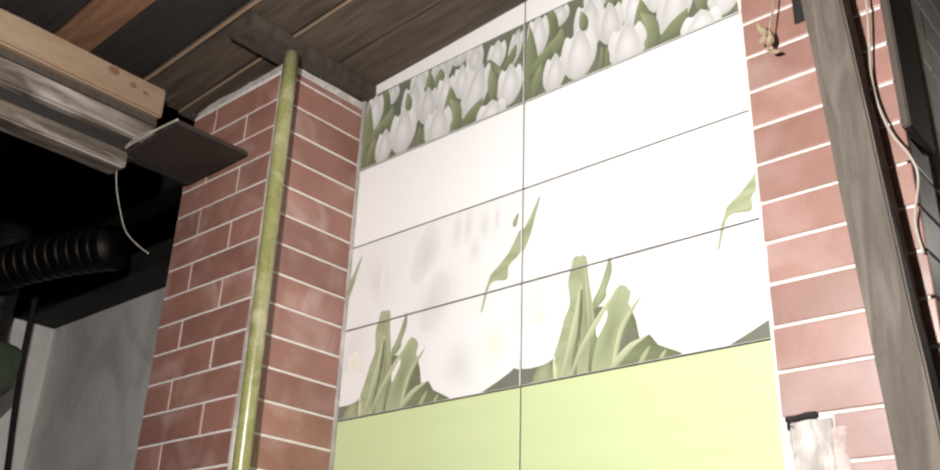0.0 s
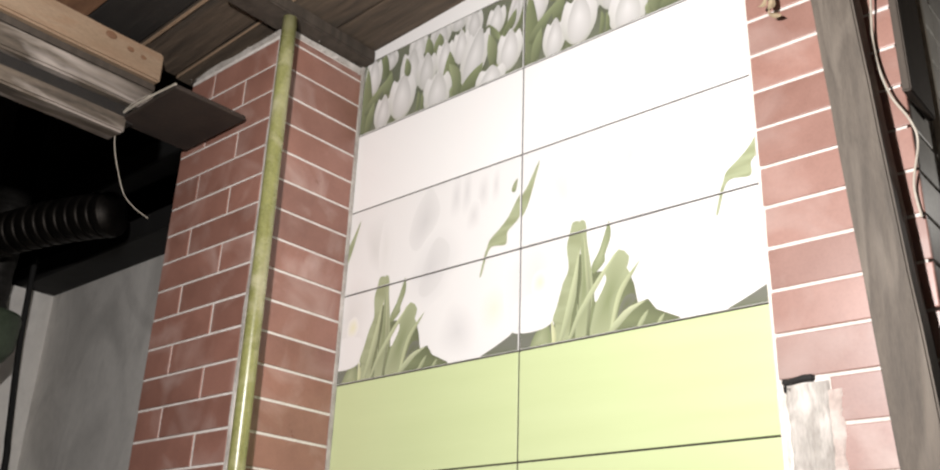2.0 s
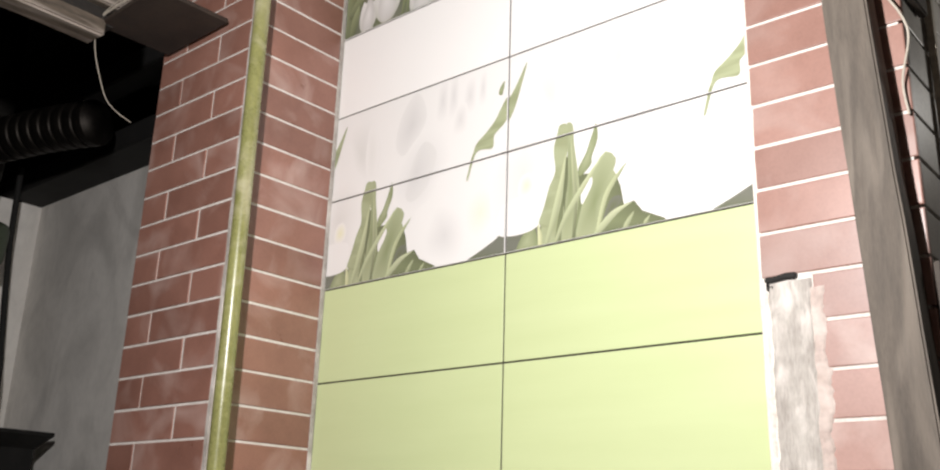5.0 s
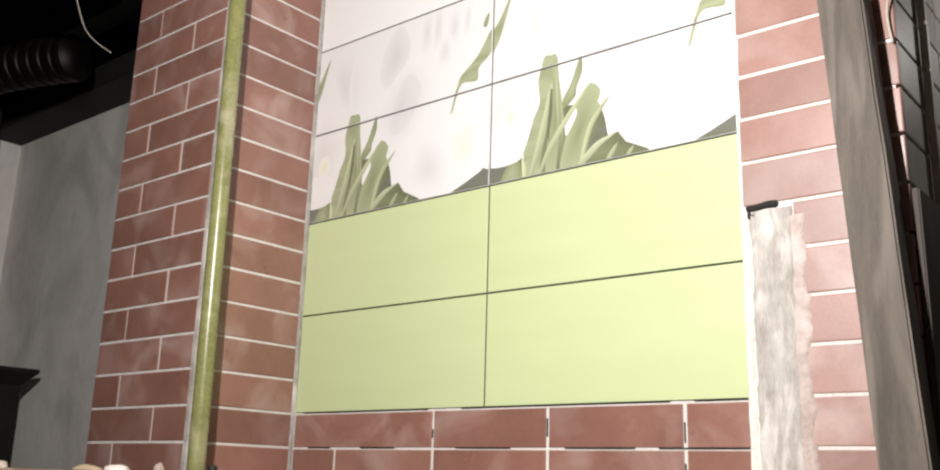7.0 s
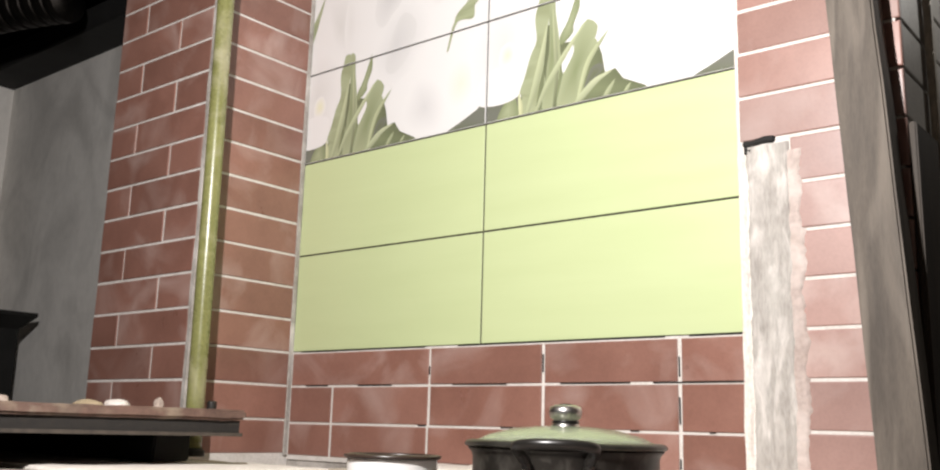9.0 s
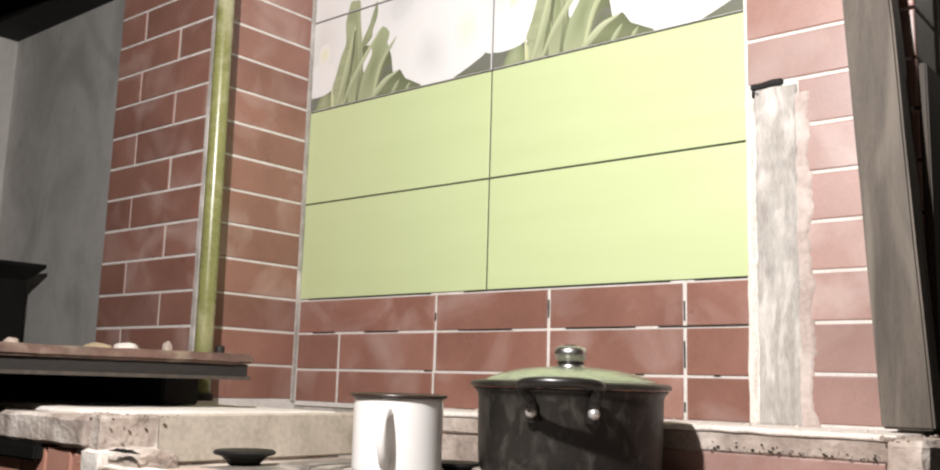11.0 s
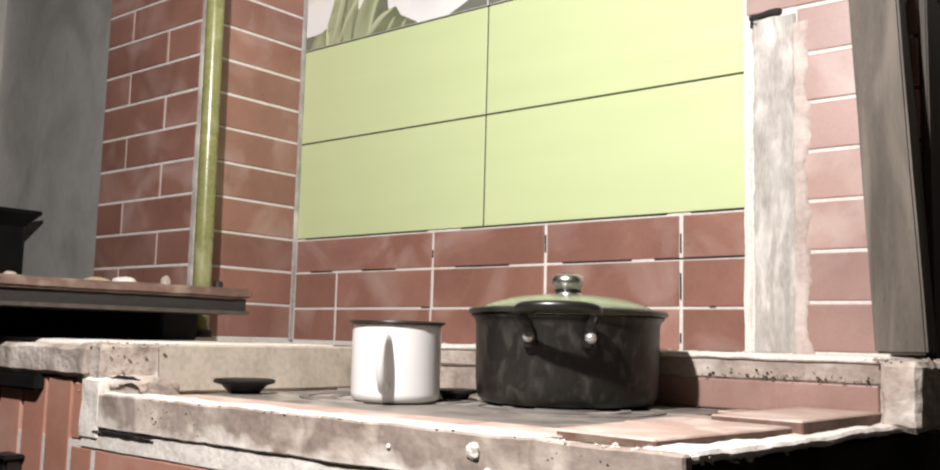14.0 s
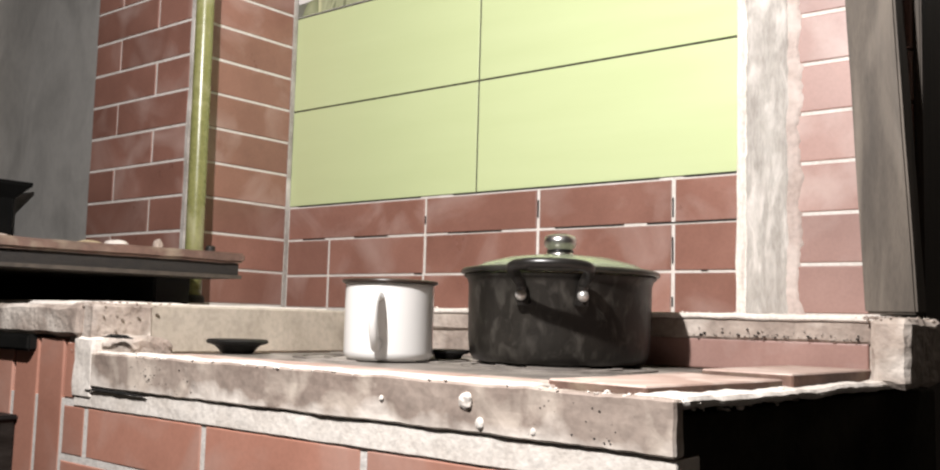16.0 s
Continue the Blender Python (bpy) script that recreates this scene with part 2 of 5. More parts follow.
def part(name, bm, mat, parent=None, label="", smooth=False):
    """Links a bmesh given in world metres as one mesh object, under parent if there is one."""
    me = mesh_of(bm, name, smooth)
    me.materials.append(mat)
    ob = new(name, me)
    if parent:
        ob.parent = parent
        at = parent.matrix_basis.translation.copy()
        if parent.parent:
            at += parent.parent.matrix_basis.translation
        me.transform(Matrix.Translation(-at))
    if label:
        tagged(ob, label)
    return ob


def box(x0, x1, y0, y1, z0, z1, bevel=0.0, segments=2, rough=0.0, cuts=0):
    bm = bmesh.new()
    bmesh.ops.create_cube(bm, size=1, matrix=Matrix.LocRotScale(((x0 + x1) / 2, (y0 + y1) / 2, (z0 + z1) / 2), None, (x1 - x0, y1 - y0, z1 - z0)))
    if bevel:
        bmesh.ops.bevel(bm, geom=bm.edges[:], offset=bevel, segments=segments, affect="EDGES")
    if cuts:
        bmesh.ops.subdivide_edges(bm, edges=[e for e in bm.edges if e.calc_length() > 0.03], cuts=cuts, use_grid_fill=True)
    if rough:
        for v in bm.verts:
            v.co += noise.noise_vector(v.co * 40) * rough + noise.noise_vector(v.co * 9) * rough
    return bm


def turn(profile, at=(0, 0, 0), steps=48, closed=False):
    """A turned body from (radius, height) pairs."""
    bm = bmesh.new()
    rings = []
    for r, z in profile:
        if r < 1e-5:
            rings.append([bm.verts.new((at[0], at[1], at[2] + z))])
        else:
            rings.append([bm.verts.new((at[0] + r * math.cos(2 * math.pi * k / steps), at[1] + r * math.sin(2 * math.pi * k / steps), at[2] + z)) for k in range(steps)])
    pairs = list(zip(rings, rings[1:])) + ([(rings[-1], rings[0])] if closed else [])
    for a, b in pairs:
        for k in range(steps):
            j = (k + 1) % steps
            if len(a) == 1:
                bm.faces.new((a[0], b[j], b[k])) if len(b) > 1 else None
            elif len(b) == 1:
                bm.faces.new((a[k], a[j], b[0]))
            else:
                bm.faces.new((a[k], a[j], b[j], b[k]))
    bmesh.ops.recalc_face_normals(bm, faces=bm.faces)
    return bm


def tube(points, radius, steps=10, smooth_steps=6):
    """A round bar along a smooth line through the points; radius may be a list."""
    pts = [Vector(p) for p in points]
    line = []
    for i in range(len(pts) - 1):
        p0, p1, p2, p3 = pts[max(i - 1, 0)], pts[i], pts[i + 1], pts[min(i + 2, len(pts) - 1)]
        for s in range(smooth_steps):
            t = s / smooth_steps
            line.append(0.5 * ((2 * p1) + (p2 - p0) * t + (2 * p0 - 5 * p1 + 4 * p2 - p3) * t * t + (3 * p1 - p0 - 3 * p2 + p3) * t ** 3))
    line.append(pts[-1])
    bm = bmesh.new()
    rings, side = [], None
    for i, p in enumerate(line):
        d = (line[min(i + 1, len(line) - 1)] - line[max(i - 1, 0)]).normalized()
        if side is None:
            side = d.orthogonal().normalized()
        side = (side - d * side.dot(d)).normalized()
        up = d.cross(side)
        r = radius if not isinstance(radius, (list, tuple)) else radius[0] + (radius[1] - radius[0]) * i / (len(line) - 1)
        rings.append([bm.verts.new(p + r * (math.cos(2 * math.pi * k / steps) * side + math.sin(2 * math.pi * k / steps) * up)) for k in range(steps)])
    for a, b in zip(rings, rings[1:]):
        for k in range(steps):
            bm.faces.new((a[k], a[(k + 1) % steps], b[(k + 1) % steps], b[k]))
    bm.faces.new(rings[0][::-1])
    bm.faces.new(rings[-1])
    bmesh.ops.recalc_face_normals(bm, faces=bm.faces)
    return bm


def slant_box(foot, top, wide, deep, bevel=0.003, cuts=0, rough=0.0):
    """A bar of wide (x) by deep (y) section whose axis runs from foot to top."""
    bm = box(-wide / 2, wide / 2, -deep / 2, deep / 2, 0, 1)
    foot, top = Vector(foot), Vector(top)
    for v in bm.verts:
        v.co = Vector((v.co.x, v.co.y, 0)) + foot.lerp(top, v.co.z)
    bmesh.ops.bevel(bm, geom=bm.edges[:], offset=bevel, segments=2, affect="EDGES")
    if cuts:
        bmesh.ops.subdivide_edges(bm, edges=[e for e in bm.edges if e.calc_length() > 0.1], cuts=cuts, use_grid_fill=True)
    if rough:
        for v in bm.verts:
            v.co += noise.noise_vector(v.co * 14) * rough
    return bm


TILE_MESHES = {}


def tile_mesh(w, h, d, mat, soft):
    """A tile in its own axes: x along, z up, front at y = 0 looking to -y, chamfered front edge."""
    key = (round(w, 4), round(h, 4), d, mat.name)
    if key not in TILE_MESHES:
        bm = bmesh.new()
        rings = []
        for inset, y in ((0, d), (0, soft), (soft * 0.35, soft * 0.3), (soft, 0)):
            a, b = w / 2 - inset, h / 2 - inset
            rings.append([bm.verts.new(p) for p in ((-a, y, -b), (a, y, -b), (a, y, b), (-a, y, b))])
        for r, s in zip(rings, rings[1:]):
            for k in range(4):
                bm.faces.new((r[k], r[(k + 1) % 4], s[(k + 1) % 4], s[k]))
        bm.faces.new(rings[-1])
        bmesh.ops.recalc_face_normals(bm, faces=bm.faces)
        me = mesh_of(bm, "tile")
        me.materials.append(mat)
        TILE_MESHES[key] = me
    return TILE_MESHES[key]


def tile(parent, x0, x1, z0, z1, face, axis="y", mat=RED, depth=0.008, name="tile", soft=0.002, jitter=0.0007):
    """A tile on a wall whose face lies at y = face (looking to -y) or x = face (looking to +x; x0, x1 then run along y)."""
    ob = new(name, tile_mesh(x1 - x0, z1 - z0, depth, mat, soft))
    j = random.uniform(-jitter, jitter)
    a, b = (random.uniform(-0.25, 0.25) for _ in range(2))
    at = Vector(((x0 + x1) / 2, face + j, (z0 + z1) / 2)) if axis == "y" else Vector((face + j, (x0 + x1) / 2, (z0 + z1) / 2))
    ob.matrix_basis = pose(0, 0, 0, a * (jitter > 0), 0, (90 if axis == "x" else 0) + b * (jitter > 0))
    ob.location = at - (parent.matrix_basis.translation if parent else Vector())
    ob.parent = parent
    return ob


# ---- the setting ----
ROW, ROW0 = 0.0683, 1.2845         # pitch of the clinker rows and one joint's height
GAP = 0.0044


def rows_between(lo, hi, pitch=ROW, first=ROW0):
    k = math.floor((lo - first) / pitch)
    while first + k * pitch < hi - 0.004:
        a, b = max(lo, first + k * pitch), min(hi, first + (k + 1) * pitch)
        if b - a > 0.012:
            yield k, a + GAP / 2, b - GAP / 2
        k += 1


# room shell, mostly out of view, coloured dark to limit bounced light
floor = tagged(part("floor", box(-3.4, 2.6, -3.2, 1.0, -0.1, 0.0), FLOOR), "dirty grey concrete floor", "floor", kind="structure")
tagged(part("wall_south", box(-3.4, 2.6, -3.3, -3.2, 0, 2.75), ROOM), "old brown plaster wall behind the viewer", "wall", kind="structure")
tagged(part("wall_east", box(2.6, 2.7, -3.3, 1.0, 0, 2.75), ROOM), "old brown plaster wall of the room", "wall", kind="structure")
tagged(part("wall_west", box(-3.5, -3.4, -3.3, 1.0, 0, 2.75), SHADE_AND_BLACK), "wall of the room, coloured black for its darkness", "wall", kind="structure")
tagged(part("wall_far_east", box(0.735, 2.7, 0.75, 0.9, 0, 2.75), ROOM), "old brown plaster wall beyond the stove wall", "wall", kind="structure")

# back wall with the tulip panel
wall = empty("wall_north", (0, 0, 0), label="stove wall with tulip panel and red clinker tiles", category="wall", kind="structure")
part("core", box(-0.505, 0.50, 0.0035, 0.75, 0, 2.50), GREY_MORTAR, wall, "grey mortar bed")
part("grout", box(-0.4985, 0.498, 0.002, 0.006, 1.081, 2.50), DARK_JOINT, wall, "thin dark grout behind the panel")

CELL = 0.202
PANEL_X = ((-0.4975, -0.0018), (0.0016, 0.4955))


def clip_poly(poly, w, h):
    """Clips a list of ((u, v), colour) to the rectangle 0..w, 0..h."""
    for axis, lim, keep in ((0, 0, 1), (0, w, -1), (1, 0, 1), (1, h, -1)):
        out = []
        for i in range(len(poly)):
            (p, c), (q, e) = poly[i - 1], poly[i]
            inp, inq = (p[axis] - lim) * keep >= 0, (q[axis] - lim) * keep >= 0
            if inp != inq:
                t = (lim - p[axis]) / (q[axis] - p[axis])
                out.append((tuple(p[k] + t * (q[k] - p[k]) for k in (0, 1)), tuple(c[k] + t * (e[k] - c[k]) for k in range(3))))
            if inq:
                out.append((q, e))
        poly = out
        if len(poly) < 3:
            return []
    return poly


def smooth_loop(points, steps=4):
    """A closed smooth outline through the points."""
    out, n = [], len(points)
    for i in range(n):
        p0, p1, p2, p3 = (points[(i + k - 1) % n] for k in range(4))
        for s in range(steps):
            t = s / steps
            out.append(tuple(0.5 * (2 * p1[k] + (p2[k] - p0[k]) * t + (2 * p0[k] - 5 * p1[k] + 4 * p2[k] - p3[k]) * t * t
                                    + (3 * p1[k] - p0[k] - 3 * p2[k] + p3[k]) * t ** 3) for k in (0, 1)))
    return out


from mathutils.geometry import tessellate_polygon


class Picture:
    """Flat printed shapes in centimetres, each a hair above the one before."""

    def __init__(self):
        self.tris = []

    def shape(self, points, rim, heart=None, mid=None, smooth=True, steps=4, ramp=None):
        """A filled outline that shades from heart (at mid) to rim; ramp = (low, high) shades the rim from bottom to top instead."""
        loop = smooth_loop(points, steps) if smooth else list(points)
        mid = mid or (sum(p[0] for p in loop) / len(loop), sum(p[1] for p in loop) / len(loop))
        heart = heart or rim
        lo, hi = min(p[1] for p in loop), max(p[1] for p in loop)
        cols = []
        for p in loop:
            f = (p[1] - lo) / max(hi - lo, 1e-6)
            cols.append(tuple(ramp[0][k] + f * (ramp[1][k] - ramp[0][k]) for k in range(3)) if ramp else rim)
        turns = [(a[0] - mid[0]) * (b[1] - mid[1]) - (b[0] - mid[0]) * (a[1] - mid[1]) for a, b in zip(loop, loop[1:] + loop[:1])]
        if min(turns) > 0 or max(turns) < 0:
            self.tris.append([((loop[i - 1], cols[i - 1]), (loop[i], cols[i]), (mid, heart)) for i in range(len(loop))])
        else:
            cut = tessellate_polygon([[Vector((p[0], p[1], 0)) for p in loop]])
            mixed = [tuple(0.5 * (c[k] + heart[k]) for k in range(3)) if i % 5 < 2 else c for i, c in enumerate(cols)]
            self.tris.append([tuple((loop[i], mixed[i]) for i in t) for t in cut])

    def strap(self, line, wide, base, tip):
        """A leaf blade along a line, widest a third of the way up, with a lighter half."""
        n = 12
        pts = []
        for i in range(n + 1):
            t = i / n * (len(line) - 1)
            k = min(int(t), len(line) - 2)
            f = t - k
            p0, p1, p2, p3 = line[max(k - 1, 0)], line[k], line[k + 1], line[min(k + 2, len(line) - 1)]
            pts.append(tuple(0.5 * (2 * p1[c] + (p2[c] - p0[c]) * f + (2 * p0[c] - 5 * p1[c] + 4 * p2[c] - p3[c]) * f * f + (3 * p1[c] - p0[c] - 3 * p2[c] + p3[c]) * f ** 3) for c in (0, 1)))
        tris = []
        rows = []
        for i, p in enumerate(pts):
            a, b = pts[max(i - 1, 0)], pts[min(i + 1, n)]
            d = math.hypot(b[0] - a[0], b[1] - a[1]) or 1
            nx, ny = -(b[1] - a[1]) / d, (b[0] - a[0]) / d
            w = wide * (0.35 + 1.1 * (i / n) * (1 - i / n) * 2.2) * (1 - (i / n) ** 4)
            c = tuple(base[k] + (tip[k] - base[k]) * i / n for k in range(3))
            rows.append(((p[0] - nx * w, p[1] - ny * w), tuple(x * 0.78 for x in c), p, c, (p[0] + nx * w, p[1] + ny * w), tuple(min(1, x * 1.18) for x in c)))
        for r, s in zip(rows, rows[1:]):
            for q in (0, 2):
                A, B, C, D = (r[q], r[q + 1]), (r[q + 2], r[q + 3]), (s[q + 2], s[q + 3]), (s[q], s[q + 1])
                tris += [(A, B, C), (A, C, D)]
        self.tris.append(tris)

    def mesh(self, u0, v0, w, h, name):
        """The part of the picture in a tile's rectangle; tile-centred metres, front towards -y."""
        bm = bmesh.new()
        lay = bm.loops.layers.color.new("print")
        for level, tris in enumerate(self.tris):
            for tri in tris:
                poly = clip_poly([((p[0] - u0, p[1] - v0), c) for p, c in tri], w, h)
                if len(poly) < 3:
                    continue
                area = sum(poly[i - 1][0][0] * poly[i][0][1] - poly[i][0][0] * poly[i - 1][0][1] for i in range(len(poly)))
                if abs(area) < 1e-5:
                    continue
                if area < 0:
                    poly = poly[::-1]
                vs = [bm.verts.new(((p[0] - w / 2) / 100, -0.000014 * (level + 1), (p[1] - h / 2) / 100)) for p, c in poly]
                f = bm.faces.new(vs)
                for lp, (p, c) in zip(f.loops, poly):
                    lp[lay] = (*[min(1, max(0, x)) ** (1 / 2.2) for x in c], 1)
        me = mesh_of(bm, name)
        me.materials.append(PRINT)
        return me


W1, W2, W3 = (0.74, 0.725, 0.71), (0.645, 0.63, 0.615), (0.53, 0.52, 0.50)
LEAF, LEAF2, LEAF3, MURK = (0.225, 0.255, 0.135), (0.35, 0.38, 0.235), (0.135, 0.152, 0.085), (0.16, 0.165, 0.132)

# large tulips, 50 x 40 cm, one repeat to a tile's width
big = Picture()
big.shape([(-8, -1), (58, -1), (58, 41), (-8, 41)], W1, smooth=False)
FOG = (0.62, 0.605, 0.60)
for x, y, a, b in ((31, 35.5, 1.5, 4.2), (34, 35.8, 1.3, 4.6), (38.4, 34.6, 1.6, 3.6), (41.8, 35.2, 1.0, 3.4), (36, 30, 1.8, 3.0)):
    big.shape([(x - a, y - b), (x + a, y - b * 0.9), (x + a * 0.9, y + b), (x - a * 0.7, y + b * 0.8)], W1, FOG)
for o in (-50, 0, 50):
    # murky ground between the stalks
    big.shape([(38.0 + o, -1), (39.7 + o, 0.5), (42 + o, 2.1), (45.7 + o, 2.9), (46.9 + o, 4.5), (48 + o, 4.6), (52.9 + o, 3.6), (54.9 + o, 4.1), (55.9 + o, -1)], MURK, LEAF3, smooth=False)
    big.shape([(50.2 + o, -1), (50.8 + o, 1.6), (52.6 + o, 3.5), (54.2 + o, 3.6), (54.8 + o, -1)], LEAF, LEAF2)
    # far blurred tulip, bud, and the two tulips at the tile's middle
    big.shape([(17.9 + o, 29), (19.6 + o, 35.6), (23.7 + o, 39.4), (26.7 + o, 33.7), (24.4 + o, 28.8), (20.3 + o, 25.7)], (0.695, 0.68, 0.665), (0.595, 0.58, 0.575), (22.5 + o, 32))
    big.shape([(3.6 + o, 35.5), (4.9 + o, 27.9), (6.6 + o, 24.7), (9.7 + o, 22.3), (12.4 + o, 22.7), (13.9 + o, 27.2), (12.6 + o, 33.2), (9.2 + o, 37.7)], W1, W2, (7.4 + o, 29))
    big.shape([(9.8 + o, 22.6), (8.8 + o, 28), (9.6 + o, 35), (11.6 + o, 34), (12.9 + o, 28), (11.6 + o, 22.6)], W1, (0.685, 0.67, 0.655))
    big.shape([(18 + o, 19.4), (19 + o, 15.2), (23.9 + o, 12.3), (28 + o, 13.4), (31 + o, 17.9), (34 + o, 23), (31 + o, 28.4), (26.4 + o, 29.8), (22 + o, 26.7)], W1, FOG, (25 + o, 20))
    big.shape([(21.6 + o, 17), (24 + o, 15), (28 + o, 18), (30 + o, 24), (26.6 + o, 27.4), (23.6 + o, 24)], (0.66, 0.645, 0.635), (0.60, 0.585, 0.58), (24.4 + o, 21))
    # tulip at the tile's edge
    big.shape([(-5 + o, 6), (-3 + o, 3.4), (0.5 + o, 2.8), (4.7 + o, 3.6), (7 + o, 6.8), (7.2 + o, 10), (8.6 + o, 14.6), (8.9 + o, 17.3), (7 + o, 21.5), (3 + o, 24), (-1.5 + o, 22), (-5.4 + o, 15)], W1, W2, (1.6 + o, 15))
    big.shape([(-3.6 + o, 6), (0 + o, 3.6), (4 + o, 4.2), (5.6 + o, 7.4), (4.4 + o, 9.6), (-1.6 + o, 9.8)], W1, W1)
    big.shape([(0.6 + o, 10.4), (3 + o, 9.9), (4.2 + o, 12), (3 + o, 14.4), (0.8 + o, 13.6)], W1, (0.72, 0.70, 0.50))
    # large open tulip
    big.shape([(25.3 + o, 4.4), (27.4 + o, 2.2), (31.2 + o, 0), (36.7 + o, -0.5), (40.5 + o, 0.6), (44.6 + o, 2.3), (46.6 + o, 3.4), (48.1 + o, 5.8), (47.6 + o, 10), (44.5 + o, 15), (40 + o, 16.4), (34 + o, 15.6), (26.4 + o, 13.6), (23.6 + o, 10.5), (23.3 + o, 6.7)], W1, W1, (35 + o, 8))
    big.shape([(27.6 + o, 4.4), (31 + o, 1.2), (36.4 + o, 0.8), (38.4 + o, 5), (36 + o, 10.6), (31 + o, 12.4), (28.6 + o, 9)], W1, FOG, (33 + o, 6))
    big.shape([(38.6 + o, 11), (39.2 + o, 5.6), (42.4 + o, 4.4), (45.4 + o, 7.4), (45.4 + o, 11.6), (42 + o, 14)], W1, (0.73, 0.695, 0.60))
    # blades of the bunch, back to front
    big.shape([(4.9 + o, -1), (5.6 + o, 4), (9 + o, 9), (14 + o, 11.6), (19 + o, 11), (21.5 + o, 10), (22.4 + o, 7.6), (23 + o, 4.2), (25 + o, 4.5), (26.5 + o, 2.4), (30.7 + o, 0.3), (31 + o, -1)], LEAF3, LEAF, (15 + o, 3), smooth=False)
    big.shape([(11.2 + o, 21.6), (12.6 + o, 21.4), (12.9 + o, 17.7), (13.7 + o, 12.3), (14 + o, 8.2), (13.4 + o, 3.9), (12.3 + o, -1), (10.2 + o, -1), (10.5 + o, 4.4), (10.8 + o, 8.9), (11.5 + o, 15.7)], LEAF2, LEAF, (12.2 + o, 10), steps=3)
    big.strap([(12.5 + o, -1), (13.2 + o, 6), (12.7 + o, 13), (12.2 + o, 19.5)], 0.45, LEAF3, (0.46, 0.49, 0.31))
    big.shape([(9.8 + o, 22), (11.5 + o, 21.6), (11.5 + o, 18), (11.1 + o, 12.9), (10.6 + o, 9), (9.5 + o, 4.6), (8.2 + o, -1), (4.9 + o, -1), (5.8 + o, 3.1), (5.2 + o, 4.3), (6.3 + o, 7), (7.5 + o, 10.7), (8.8 + o, 13.4), (8.4 + o, 17.6), (9.2 + o, 20.4)], LEAF2, LEAF, (8.8 + o, 8), steps=3)
    big.strap([(6.6 + o, -1), (8.6 + o, 5), (10.2 + o, 11), (11.2 + o, 16.6)], 0.7, LEAF2, (0.47, 0.50, 0.32))
    big.strap([(11.4 + o, 15.6), (11.2 + o, 11), (10.8 + o, 8), (10.9 + o, 5)], 0.45, LEAF3, LEAF3)
    big.shape([(17.6 + o, 20.4), (17.9 + o, 17.6), (16.6 + o, 14.4), (16.5 + o, 13), (14.2 + o, 11.2), (13.8 + o, 12.8), (15.4 + o, 15.3), (16.7 + o, 18.5)], LEAF, LEAF2, (15.8 + o, 14.6), steps=3)
    big.shape([(19.5 + o, 14.7), (21.6 + o, 12.9), (21.0 + o, 10.8), (21.5 + o, 10), (19.6 + o, 6.5), (18.1 + o, 3), (17 + o, -1), (13.2 + o, -1), (14 + o, 3.8), (15.3 + o, 8), (17 + o, 12.1)], LEAF2, LEAF, (17.2 + o, 6), steps=2)
    big.shape([(16.4 + o, 10.7), (16.7 + o, 9.3), (15.3 + o, 6.8), (14.5 + o, 5.9), (14.3 + o, 7.6), (15 + o, 9.7)], W1, W1)
    big.strap([(8.5 + o, -1), (10.8 + o, 3.8), (14 + o, 8.2), (17 + o, 11.9), (19.5 + o, 14.7)], 0.62, LEAF2, (0.47, 0.50, 0.32))
    big.strap([(17.4 + o, -0.6), (19.3 + o, 6), (21.6 + o, 9.4), (23.8 + o, 11.8)], 0.55, (0.44, 0.47, 0.29), LEAF2)
    big.shape([(18.6 + o, 1.4), (20.4 + o, 3.2), (22.6 + o, 4.8), (22.2 + o, 6), (20.2 + o, 5.4)], MURK, LEAF3)
    big.strap([(16.6 + o, -0.9), (18.8 + o, 1.2), (21.4 + o, 3.2), (24.6 + o, 4.3)], 0.75, LEAF2, (0.48, 0.51, 0.34))
    big.strap([(22.4 + o, -1), (23.8 + o, 1), (25 + o, 2.6)], 0.5, LEAF2, LEAF2)
    big.strap([(26.4 + o, -1), (27.2 + o, 0.4), (28 + o, 1.4)], 0.4, LEAF2, LEAF2)
    big.strap([(5.6 + o, -1), (5.5 + o, 1.6), (5.0 + o, 4.2)], 0.55, (0.50, 0.52, 0.30), (0.56, 0.57, 0.36))
    # long leaf that crosses the joint
    big.shape([(52 + o, 37.4), (49.3 + o, 32.9), (47.3 + o, 30.3), (45.2 + o, 27.1), (43 + o, 25.1), (40.7 + o, 23.4), (39.9 + o, 21.7), (39.2 + o, 19.9), (38.3 + o, 16.5), (38.7 + o, 16.5), (39.7 + o, 19.6), (40.6 + o, 21.4),
               (41.9 + o, 21.8), (44.3 + o, 21.4), (45 + o, 22.1), (45 + o, 23.9), (46.1 + o, 24.9), (47.6 + o, 26), (49.2 + o, 28.5), (50.8 + o, 33.2)], LEAF2, LEAF, (46 + o, 26), steps=3)
    big.shape([(46.0 + o, 32.5), (46.9 + o, 32.3), (47.4 + o, 34.9), (46.3 + o, 33.8)], LEAF, LEAF2)

# band of many small tulips, 50 x 20 cm
band = Picture()
band.shape([(-1, -1), (51, -1), (51, 21), (-1, 21)], (0.17, 0.18, 0.13), (0.09, 0.10, 0.065), smooth=False)
rng = random.Random(4)
for i in range(34):
    x, y = rng.uniform(-1, 51), rng.uniform(-2, 12)
    g = rng.choice((LEAF, LEAF3, MURK, (0.19, 0.22, 0.12)))
    band.strap([(x, y - 3), (x + rng.uniform(-1, 2), y + 2), (x + rng.uniform(-1, 4), y + 8)], rng.uniform(0.6, 1.5), LEAF3, g)


